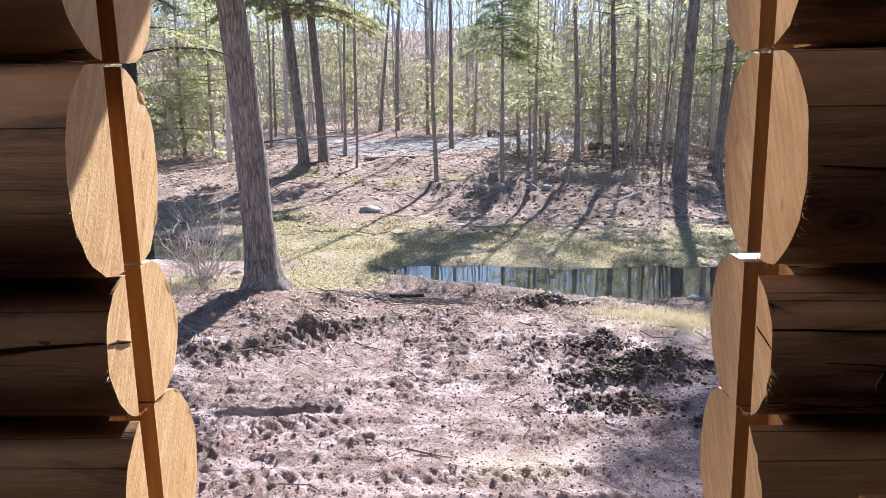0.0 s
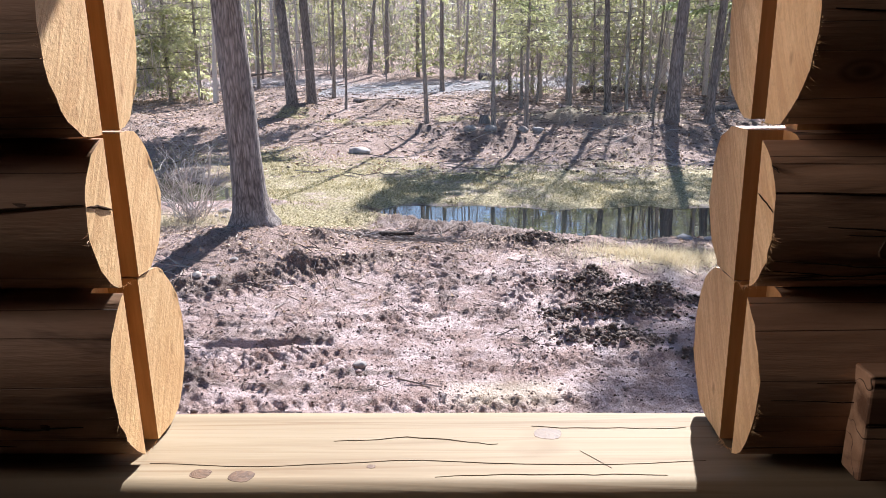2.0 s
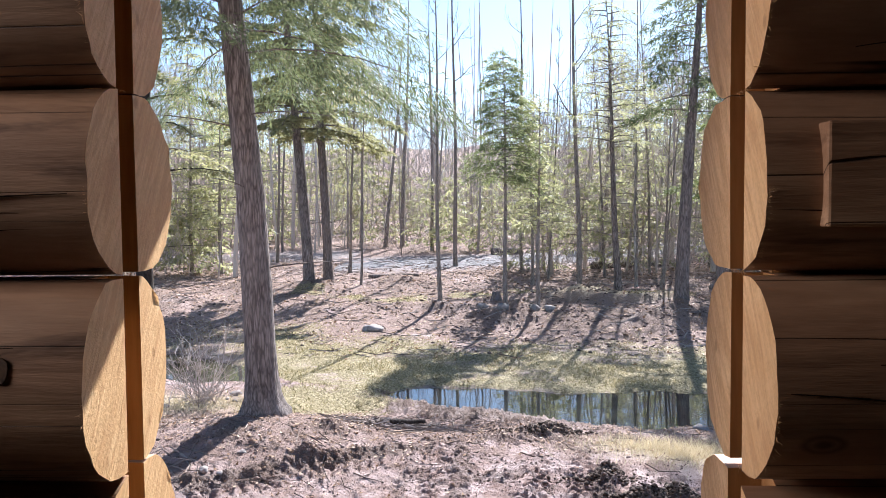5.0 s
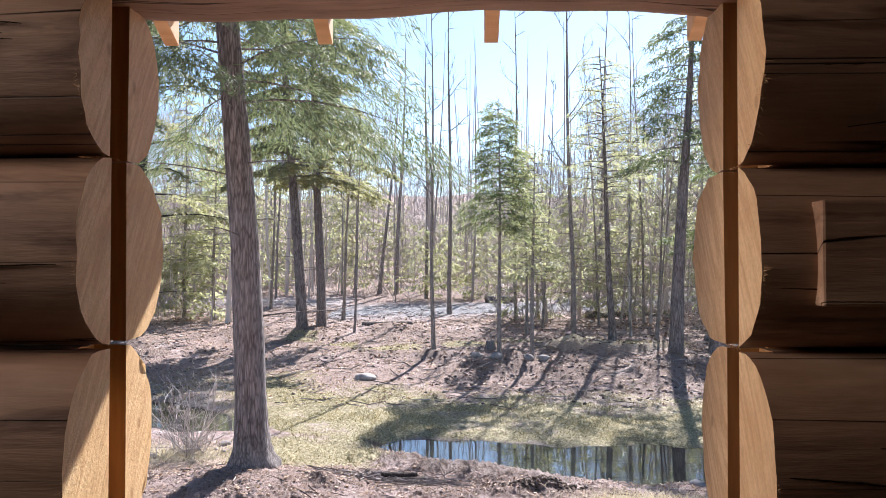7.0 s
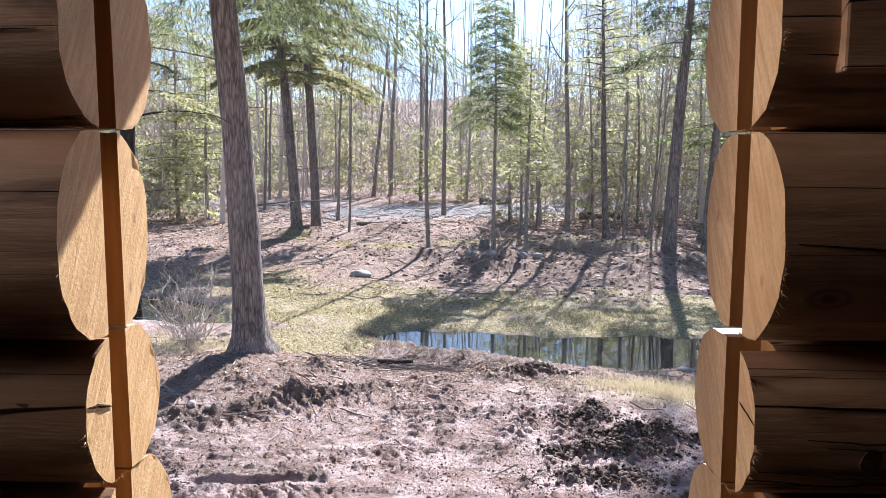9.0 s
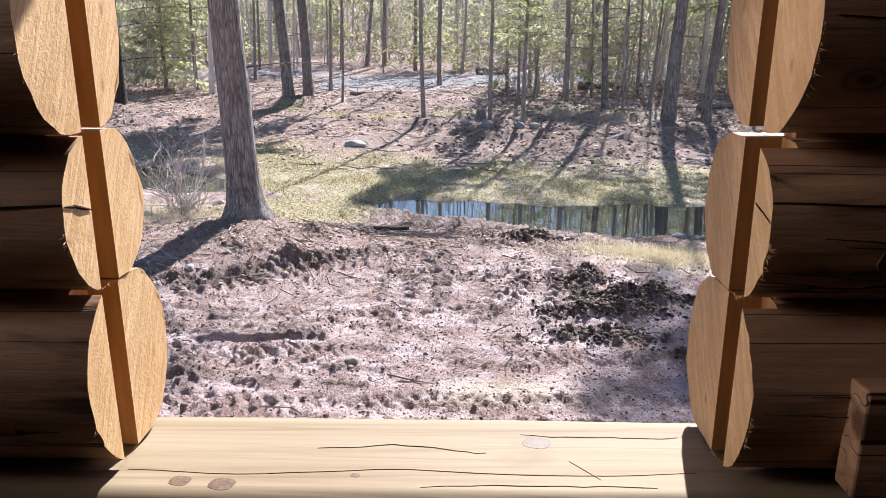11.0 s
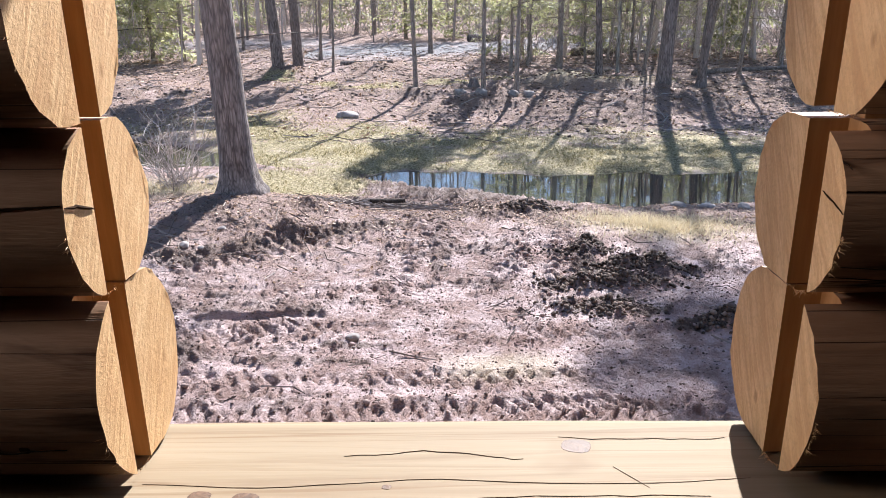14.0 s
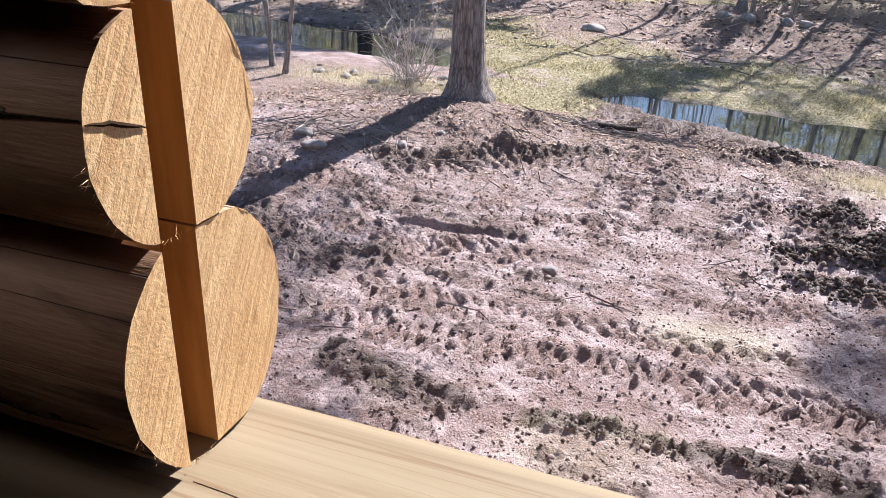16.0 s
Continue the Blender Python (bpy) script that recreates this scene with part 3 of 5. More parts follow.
def half_section(y, z, cut, keep_low):
    """The part of the outline on one side of y = cut, as a closed polygon."""
    pts, out = list(zip(y, z)), []
    for (ya, za), (yb, zb) in zip(pts, pts[1:] + pts[:1]):
        ina, inb = (ya <= cut, yb <= cut) if keep_low else (ya >= cut, yb >= cut)
        if ina:
            out.append((ya, za))
        if ina != inb:
            k = (cut - ya) / (yb - ya)
            out.append((cut, za + k * (zb - za)))
    return np.array(out)


def log_mesh(x_end, x_far, y, z, slot, seed, ripple=0.0):
    """A log along x. At x_end it shows its sawn end, with a groove if slot is set."""
    rnd = np.random.default_rng(seed)
    b = Build()
    way = 1 if x_far > x_end else -1
    start = x_end + (way * SLOT[2] if slot else 0)
    n = len(y)
    xs = np.linspace(start, x_far, max(4, int(abs(x_far - start) / 0.06)))
    cy, cz = y.mean(), z.mean()
    ph = rnd.uniform(0, 6.28, 5)
    rings = []
    for x in xs:
        d = abs(x - start)
        sw = 1 + (0.014 * math.sin(d * 5 + ph[0]) + 0.008 * math.sin(d * 13 + ph[1])) * min(1, d * 6)
        low = (z < cz).astype(float) * ripple * (math.sin(x * 4.1 + 1) + 0.6 * math.sin(x * 9.7) + 0.4 * math.sin(x * 23))
        rings.append(np.stack([np.full(n, x), cy + (y - cy) * sw, z + low], -1))
    faces = []
    for i in range(len(xs) - 1):
        for j in range(n):
            a, c = i * n + j, i * n + (j + 1) % n
            faces.append((a, c, c + n, a + n) if way < 0 else (a + n, c + n, c, a))
    b.add(np.concatenate(rings), faces, 0)
    cap = rings[0]
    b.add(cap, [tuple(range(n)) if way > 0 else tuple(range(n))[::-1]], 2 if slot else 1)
    b.add(rings[-1], [tuple(range(n))[::-1] if way > 0 else tuple(range(n))], 1)
    if slot:
        for cut, low in ((SLOT[0], True), (SLOT[1], False)):
            pl = half_section(y, z, cut, low)
            m = len(pl)
            rag = rnd.normal(0, 0.0012, m)
            front = np.stack([x_end + rag, pl[:, 0], pl[:, 1]], -1)
            back = np.stack([np.full(m, start), pl[:, 0], pl[:, 1]], -1)
            b.add(front, [tuple(range(m)) if way > 0 else tuple(range(m))[::-1]], 1)
            v = np.concatenate([front, back])
            for j in range(m):
                k = (j + 1) % m
                on_cut = abs(pl[j, 0] - cut) < 1e-6 and abs(pl[k, 0] - cut) < 1e-6
                f = (j, k, k + m, j + m) if way < 0 else (j + m, k + m, k, j)
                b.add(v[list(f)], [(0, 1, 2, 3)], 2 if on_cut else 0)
    me = b.mesh("log", [M_LOG, M_END, M_GROOVE])
    bm = bmesh.new()
    bm.from_mesh(me)
    bmesh.ops.remove_doubles(bm, verts=bm.verts, dist=0.0004)
    bmesh.ops.recalc_face_normals(bm, faces=bm.faces)
    for f in bm.faces:
        f.smooth = f.material_index == 0
    for e in bm.edges:
        e.smooth = not (len(e.link_faces) == 2 and e.link_faces[0].material_index != e.link_faces[1].material_index)
    bm.to_mesh(me)
    bm.free()
    return me


ROOM = 2.6
LEFT = [(0.540, 0.282, -0.133, 0.132), (0.280, 0.003, -0.135, 0.152), (-0.003, -0.298, -0.162, 0.114), (-0.302, -0.524, -0.112, 0.133), (-0.527, -0.806, -0.107, 0.166)]
RIGHT = [(0.540, 0.264, -0.134, 0.142), (0.262, 0.001, -0.125, 0.172), (-0.005, -0.292, -0.164, 0.134), (-0.308, -0.536, -0.097, 0.162), (-0.538, -0.806, -0.107, 0.183)]
wall = thing("wall_front", label="wall of peeled round logs with a grooved window opening", category="wall", kind="structure")
for side, rows in ((-1, LEFT), (1, RIGHT)):
    for i, (z1, z0, y0, y1) in enumerate(rows):
        y, z = section(y0, y1, z0, z1, seed=i * 2 + (side > 0))
        part("log", log_mesh(side * HALF, side * ROOM, y, z, True, 40 + i * 2 + side), wall, "peeled log with a pale sawn grooved end")
# the uncut logs below and above the opening
y, z = section(-0.150, 0.165, -1.10, -0.775, seed=31, grow=1.0, flat_top=-0.812)
me = log_mesh(-ROOM, ROOM, y, z, False, 71)
me.materials[0] = M_SILL
part("sill_log", me, wall, "pale sill log planed flat on top, checked and knotty")
for i, (z1, z0) in enumerate([(-1.10, -1.37), (-1.37, -1.66), (-1.66, -1.95), (-1.95, -2.24), (-2.24, -2.60)]):
    y, z = section(-0.145, 0.15, z0, z1, seed=50 + i)
    part("log", log_mesh(-ROOM, ROOM, y, z, False, 90 + i), wall)
for i, (z1, z0) in enumerate([(0.80, 0.524), (1.02, 0.80), (1.24, 1.02)]):
    y, z = section(-0.150, 0.150, z0, z1, seed=60 + i, grow=1.16)
    part("header_log", log_mesh(-ROOM, ROOM, y, z, False, 95 + i, 0.006 if i == 0 else 0.0), wall, "reddish-brown header log over the opening")
# scribed strips that close the seams away from the opening
for side, rows in ((-1, LEFT), (1, RIGHT)):
    for up, low in zip(rows[:-1], rows[1:]):
        b = Build()
        xs = sorted((side * (HALF + (0.065 if up[1] - low[0] > 0.012 else 0.06)), side * (ROOM - 0.02)))
        b.box((xs[0], 0.01, low[0] - 0.012), (xs[1], 0.05, up[1] + 0.012))
        if not (side < 0 and up is rows[1]):
            part("seam_strip", b.mesh("seam_strip", [M_GROOVE]), wall)

# offcut blocks fixed to the inner face of the wall
for x0, z0, z1, x1, y0 in ((0.533, 0.066, 0.206, 0.70, -0.136), (0.595, -0.783, -0.622, 0.78, -0.143), (0.66, -1.02, -0.86, 0.88, -0.19)):
    b = Build().box((x0, y0, z0), (x1, -0.095, z1))
    thing("wood_block", bevelled(b.mesh("wood_block", [M_LOG]), 0.004), label="sawn lumber offcut fixed to the log wall", category="wood block", group="blocks on the wall")

# the rest of the room
def plain_wall(name, pieces):
    b = Build()
    for lo, hi in pieces:
        b.box(lo, hi)
    thing(name, b.mesh(name, [M_LOG]), label="plain brown timber wall of the cabin", category="wall", kind="structure")


# the opening in the left wall is unseen, added to hold the fill lamp
plain_wall("wall_left", [((-2.85, -4.2, -2.7), (-2.6, -0.70, 3.7)), ((-2.85, -0.30, -2.7), (-2.6, 0.15, 3.7)), ((-2.85, -0.70, -2.7), (-2.6, -0.30, 0.28)), ((-2.85, -0.70, 1.62), (-2.6, -0.30, 3.7))])
plain_wall("wall_right", [((2.6, -4.2, -2.7), (2.85, 0.15, 3.7))])
plain_wall("wall_back", [((-2.85, -4.45, -2.7), (2.85, -4.2, 3.7))])
# unseen floor, coloured dark so that little sun bounces onto the logs
b = Build()
for i in range(26):
    b.box((-2.6 + i * 0.2, -4.2, -1.66), (-2.6 + i * 0.2 + 0.196, -0.16, -1.62))
thing("floor", b.mesh("floor", [M_BARK_DARK]), label="unseen plank floor of the unfinished cabin, dark to limit bounced light", category="floor", kind="structure")

# roof: rafters that reach past the wall, boards over them
SLOPE = 0.52
def roof_line(y):
    return 0.749 + (0.98 - y) * SLOPE


for x in (-2.22, -1.75, -1.27, -0.80, -0.354, 0.119, 0.690, 1.15, 1.62, 2.10):
    b = Build()
    out, inn = 0.98, -4.2
    prof = [(out, roof_line(out)), (out, roof_line(out) + 0.14), (inn, roof_line(inn) + 0.14), (inn, roof_line(inn))]
    v = [(x, p[0], p[1]) for p in prof] + [(x + 0.04, p[0], p[1]) for p in prof]
    b.add(v, [(0, 1, 2, 3), (7, 6, 5, 4), (0, 4, 5, 1), (1, 5, 6, 2), (2, 6, 7, 3), (3, 7, 4, 0)])
    me = b.mesh("rafter", [M_LUMBER])
    thing("rafter", me, label="sawn lumber rafter with its tail past the log wall", category="rafter", group="rafters")
b = Build()
for i in range(27):
    y1, y0 = 1.02 - i * 0.205, 1.02 - i * 0.205 - 0.20
    v = [(x, y, roof_line(y) + 0.144 + dz) for x in (-2.95, 2.95) for y, dz in ((y0, 0), (y1, 0), (y1, 0.025), (y0, 0.025))]
    b.add(v, [(0, 1, 2, 3), (7, 6, 5, 4), (0, 4, 5, 1), (1, 5, 6, 2), (2, 6, 7, 3), (3, 7, 4, 0)])
v = [(x, y, roof_line(y) + 0.172 + dz) for x in (-2.95, 2.95) for y, dz in ((-4.5, 0), (1.025, 0), (1.025, 0.012), (-4.5, 0.012))]
b.add(v, [(0, 1, 2, 3), (7, 6, 5, 4), (0, 4, 5, 1), (1, 5, 6, 2), (2, 6, 7, 3), (3, 7, 4, 0)])
thing("ceiling", b.mesh("ceiling", [M_LUMBER]), label="sawn roof boards laid over the rafters", category="ceiling", kind="structure")


# ---- drying cracks and knots in the wood ----
def crack_material():
    k = Mat("dark_crack", 0.95, spec=0.05)
    k.color(k.ramp(k.noise(40, 3), [(0.3, (0.012, 0.007, 0.004)), (0.7, (0.04, 0.022, 0.012))]))
    return k.m


def knot_material():
    k = Mat("knot", 0.6)
    n = k.noise(60, 3, 0.6, distort=1.5)
    k.color(k.ramp(n, [(0.3, (0.05, 0.024, 0.012)), (0.7, (0.13, 0.07, 0.035))]))
    k.bump(n, 0.4, 0.003)
    return k.m


M_CRACK, M_KNOT = crack_material(), knot_material()
M_GRAIN = island_material("grain_line", [(0.1, (0.06, 0.035, 0.018)), (0.9, (0.13, 0.08, 0.045))])


def crack(points, wide, mat=None):
    """A hairline check that tapers out at both ends, let into the surface."""
    p = np.array(points, float)
    t = np.linspace(0, 1, 4 * len(p))
    k = t * (len(p) - 1)
    i = np.minimum(k.astype(int), len(p) - 2)
    q = p[i] + (p[i + 1] - p[i]) * (k - i)[:, None]
    if abs(p[0][0] - p[-1][0]) > 0.2:
        q[:, 1 if abs(p[0][2] - p[-1][2]) < 1e-6 else 2] += 0.0025 * np.sin(t * 9 + p[0][0] * 20) + 0.0012 * np.sin(t * 27)
    q[:, 1:] += np.random.default_rng(len(p)).normal(0, min(wide, 0.0012) * 0.35, (len(q), 2))
    return part("crack", Build().tube(q, wide * np.sin(np.pi * (0.04 + 0.92 * t)) + 0.0004, 5, 0).mesh("crack", [mat or M_CRACK]), wall)


def knot_at(x, y, z, r, nx=0.0, ny=0.0, nz=1.0):
    b = Build()
    n = Vector((nx, ny, nz)).normalized()
    turn = n.to_track_quat("Z", "X").to_matrix()
    ring = []
    for rr, h in ((1.0, -0.0015), (0.94, 0.0004), (0.45, 0.0006)):
        for a in range(14):
            w = 1 + 0.07 * math.sin(a * 1.7)
            ring.append(Vector((x, y, z)) + turn @ Vector((math.cos(a * 0.4488) * rr * r * w * 1.25, math.sin(a * 0.4488) * rr * r * w, h)))
    f = [(i * 14 + j, i * 14 + (j + 1) % 14, (i + 1) * 14 + (j + 1) % 14, (i + 1) * 14 + j) for i in range(2) for j in range(14)] + [tuple(range(28, 42))]
    b.add([tuple(v) for v in ring], f)
    part("knot", b.mesh("knot", [M_KNOT]), wall)


def inner_y(z0, z1, y0, y1, z):
    """Where the inner face of a log lies at height z."""
    s = abs((z - (z0 + z1) / 2) / ((z1 - z0) / 2 * 1.07)) ** (1 / 0.92)
    return (y0 + y1) / 2 - (y1 - y0) / 2 * max(0.0, 1 - s * s) ** 0.46


for side, rows in ((-1, LEFT), (1, RIGHT)):
    rc = np.random.default_rng(300 + side)
    for i, (z1, z0, y0, y1) in enumerate(rows):
        spans = [(rc.uniform(0.15, 0.85), rc.uniform(0.0, 0.2), rc.uniform(0.3, 0.9), rc.uniform(0.0008, 0.0022)) for _ in range(4)]
        if side < 0 and i == 3:
            spans = [(0.63, 0.0, 1.0, 0.0035), (0.3, 0.3, 0.6, 0.001)]
        for f, a, ln, wide in spans:
            zz = z0 + (z1 - z0) * f
            pts = []
            for k in range(7):
                zk = zz + 0.006 * math.sin(k * 1.3 + i)
                pts.append((side * (HALF + 0.004 + a + ln * k / 6), inner_y(z0, z1, y0, y1, zk) + wide * 0.1, zk))
            crack(pts, wide)
        for _ in range(3):
            f = rc.uniform(0.25, 0.75)
            zk = z0 + (z1 - z0) * f
            knot_at(side * (HALF + rc.uniform(0.06, 0.6)), inner_y(z0, z1, y0, y1, zk) + 0.002, zk, rc.uniform(0.008, 0.017), 0, -1, (f - 0.5) * 1.6)
# end checks
crack([(-HALF + 0.0005, -0.108, -0.386), (-HALF + 0.0005, -0.07, -0.395), (-HALF + 0.0005, -0.038, -0.406)], 0.0022)
crack([(HALF - 0.0005, -0.095, -0.405), (HALF - 0.0005, -0.06, -0.395), (HALF - 0.0005, -0.04, -0.39)], 0.001)
crack([(HALF - 0.0005, -0.10, -0.35), (HALF - 0.0005, -0.085, -0.347), (HALF - 0.0005, -0.075, -0.345)], 0.001)
TOP = -0.8115
for pts, wide in (([(-0.17, 0.02, TOP), (-0.05, 0.035, TOP), (0.06, 0.015, TOP), (0.10, 0.012, TOP)], 0.0010), ([(-0.45, -0.045, TOP), (-0.25, -0.055, TOP), (-0.05, -0.04, TOP), (0.2, -0.05, TOP), (0.42, -0.04, TOP)], 0.0006),
                  ([(0.16, 0.07, TOP), (0.3, 0.06, TOP), (0.42, 0.065, TOP)], 0.0006), ([(0.23, -0.01, TOP), (0.27, -0.06, TOP)], 0.0006), ([(0.0, -0.085, TOP), (0.2, -0.075, TOP), (0.35, -0.082, TOP)], 0.0007)):
    crack(pts, wide * 0.25, M_GRAIN)
for x, y, r in ((0.185, 0.045, 0.020), (-0.10, -0.055, 0.006), (-0.295, -0.082, 0.017), (-0.36, -0.075, 0.014)):
    knot_at(x, y, TOP - 0.0005, r)
for side, spots in ((1, ((-0.012, -0.245), (0.0, 0.05))), (-1, ((-0.01, -0.43), (-0.006, -0.35)))):
    for y, z in spots:
        knot_at(side * (HALF + SLOT[2] - 0.0005), y, z, 0.012, -side, 0, 0)


# torn fibres left by the saw on the lower edges of the log ends
rf = np.random.default_rng(640)
fib = []
for side, rows in ((-1, LEFT), (1, RIGHT)):
    for i, (z1, z0, y0, y1) in enumerate(rows):
        m = 150 if side > 0 else 60
        cy, ry, cz, rz = (y0 + y1) / 2, (y1 - y0) / 2, (z0 + z1) / 2, (z1 - z0) / 2
        a = rf.uniform(math.pi * 1.02, math.pi * 1.5, m)
        p = np.stack([np.full(m, side * (HALF + 0.002)), cy + ry * np.cos(a) * 1.0, np.clip(cz + rz * 1.05 * np.sin(a), z0, z1)], -1)
        d = np.stack([side * rf.uniform(-0.6, 0.9, m), np.cos(a) * rf.uniform(0.3, 1.2, m), np.sin(a) * rf.uniform(0.2, 1.0, m)], -1) + rf.normal(0, 0.3, (m, 3))
        d /= np.linalg.norm(d, axis=1)[:, None]
        ln = 0.004 + 0.012 * rf.uniform(0, 1, (m, 1)) ** 2.5
        w = np.cross(d, rf.normal(0, 1, (m, 3)))
        w = w / np.linalg.norm(w, axis=1)[:, None] * 0.0005
        fib.append(np.stack([p - w, p + w, p + d * ln], 1))
tagged(part("torn_fibre", tri_mesh("torn_fibre", np.concatenate(fib), 3, [M_END]), wall, "pale torn wood fibres"), kind="stuff")

# ---- trees ----
def trunk_mesh(name, height_m, diam, lean, seed, mat, flare=1.6, sides=12, wobble=0.04, start=-0.35):
    """A tapered trunk with root flare and slight bends. lean: metres sideways per metre of height, in x and y."""
    rnd = np.random.default_rng(seed)
    hs = np.concatenate([[start, 0.0, 0.08, 0.2, 0.4, 0.8], np.linspace(1.4, height_m, 14)])
    ph = rnd.uniform(0, 6.28, 4)
    px = lean[0] * hs + wobble * np.sin(hs * 0.55 + ph[0]) * np.minimum(1, hs.clip(0) / 2)
    py = lean[1] * hs + wobble * np.sin(hs * 0.5 + ph[1]) * np.minimum(1, hs.clip(0) / 2)
    r = diam / 2 * np.clip(1 - 0.93 * (hs.clip(0) / height_m) ** 1.05, 0.06, 1) * (1 + (flare - 1) * np.exp(-hs.clip(0) / 0.16))
    ang = np.arange(sides) * 2 * np.pi / sides
    lobes = 1 + (0.16 * np.sin(4 * ang + ph[2]) + 0.10 * np.sin(3 * ang + ph[3]))[None, :] * (flare - 1) * np.exp(-hs.clip(0) / 0.25)[:, None] + rnd.normal(0, 0.02, (len(hs), sides))
    b = Build().tube(np.stack([px, py, hs], -1), r, sides, 0, True, lobes)
    return b.mesh(name, [mat], True), lambda h: np.array([np.interp(h, hs, px), np.interp(h, hs, py), h]), lambda h: float(np.interp(h, hs, r))


def boughs(rnd, n, h0, h1, reach, droop, at, shape=0.8, rise=0.22):
    """Branch lines round a trunk."""
    out = []
    for i in range(n):
        f = (i + rnd.uniform()) / n
        h = h0 + (h1 - h0) * f
        a = i * 2.39996 + rnd.uniform(-0.5, 0.5)
        length = reach * (1 - f * shape) * rnd.uniform(0.6, 1.1)
        p0 = at(h)
        t = np.linspace(0, 1, 6)
        side = rnd.normal(0, 0.12)
        x, y = t * length * math.cos(a) - side * t ** 2 * length * math.sin(a), t * length * math.sin(a) + side * t ** 2 * length * math.cos(a)
        z = t * length * rise * rnd.uniform(0.3, 1.6) - droop * length * t ** 2
        out.append(p0 + np.stack([x, y, z], -1))
    return out


def needle_cloud(rnd, lines, per, blade, width, spread, hang=0.3, start=0.2):
    """Thin blades in flat sprays along branch lines: an array of triangle corners."""
    tris = []
    for line in lines:
        seg = np.linalg.norm(line[-1] - line[0])
        n = max(6, int(per * seg))
        t = start + (1 - start) * rnd.uniform(0, 1, n) ** 0.85
        k = t * (len(line) - 1)
        i = np.minimum(k.astype(int), len(line) - 2)
        p = line[i] + (line[i + 1] - line[i]) * (k - i)[:, None]
        d = (line[i + 1] - line[i])
        d = d / (np.linalg.norm(d, axis=1)[:, None] + 1e-9)
        s = np.stack([-d[:, 1], d[:, 0], np.zeros(n)], -1)
        sgn = rnd.choice([-1, 1], n)[:, None]
        off = rnd.uniform(0, 1, n)[:, None] ** 1.2 * spread * (1.1 - 0.6 * t)[:, None] * min(1.0, seg)
        p = p + sgn * s * off + d * off * 0.5 + rnd.normal(0, 0.03 * spread + 0.01, (n, 3))
        p[:, 2] -= off[:, 0] * hang + rnd.uniform(0, 0.08, n) * hang
        u = sgn * s * rnd.uniform(0.2, 1.0, (n, 1)) + d * rnd.uniform(0.2, 1.0, (n, 1)) + rnd.normal(0, 0.35, (n, 3))
        u[:, 2] -= hang * rnd.uniform(0.1, 1.0, n)
        u /= np.linalg.norm(u, axis=1)[:, None]
        w = np.cross(u, rnd.normal(0, 0.5, (n, 3)) + np.array([0, 0, 1.0]))
        w /= np.linalg.norm(w, axis=1)[:, None] + 1e-9
        ln = blade * rnd.uniform(0.5, 1.3, (n, 1))
        wd = width * rnd.uniform(0.6, 1.3, (n, 1))
        tris.append(np.stack([p - w * wd / 2, p + w * wd / 2, p + u * ln], 1))
    return np.concatenate(tris).reshape(-1, 3)


def conifer(name, label, base, height_m, diam, lean, seed, crown_from, reach, leaf, bark, n=34, per=70, blade=0.16, width=0.045, spread=0.5, droop=0.35, hang=0.35, dead=8, group="forest trees", top=None, sides=12, flare=1.5, shape=0.8, limb=1.0):
    rnd = np.random.default_rng(seed)
    x, y = base
    root = thing(name, None, (x, y, float(ground(np.array(x), np.array(y))) + 0.0), label=label, category="tree", group=group)
    me, at, _ = trunk_mesh("trunk", height_m, diam, lean, seed, bark, flare, sides)
    part("trunk", me, root)
    lines = boughs(rnd, n, crown_from, top or height_m * 0.97, reach, droop, at, shape)
    b = Build()
    for ln in lines:
        b.tube(ln, np.linspace(0.006 + 0.008 * reach, 0.003, len(ln)) * limb, 4, 0, False)
    for ln in boughs(rnd, dead, max(1.2, crown_from * 0.35), crown_from, reach * 0.55, 0.15, at, 0.2):
        b.tube(ln, np.linspace(0.010, 0.003, len(ln)), 4, 0, False)
    tagged(part("branching", b.mesh("branching", [bark]), root), kind="stuff")
    part("crown", tri_mesh("crown", needle_cloud(rnd, lines, per, blade, width, spread, hang), 3, [leaf]), root, "feathery green needles")
    tagged(root.children[-1], kind="stuff")
    return root


def twig_tree(rnd, b, p, d, length, radius, depth, bend=0.25, sides=4):
    """Bare limbs that fork again and again."""
    n = 5
    pts, q, dd = [p], p.copy(), d / np.linalg.norm(d)
    for _ in range(n - 1):
        dd = dd + rnd.normal(0, bend * 0.35, 3) + np.array([0, 0, 0.05])
        dd /= np.linalg.norm(dd)
        q = q + dd * length / (n - 1)
        pts.append(q.copy())
    b.tube(pts, np.linspace(radius, radius * 0.45, n), sides if depth > 1 else 3, 0, False)
    if depth <= 0:
        return
    for k in range(rnd.integers(2, 5)):
        i = rnd.integers(1, n)
        nd = dd + rnd.normal(0, 0.55, 3)
        twig_tree(rnd, b, pts[i].copy(), nd, length * rnd.uniform(0.4, 0.7), radius * 0.5, depth - 1, bend, sides)


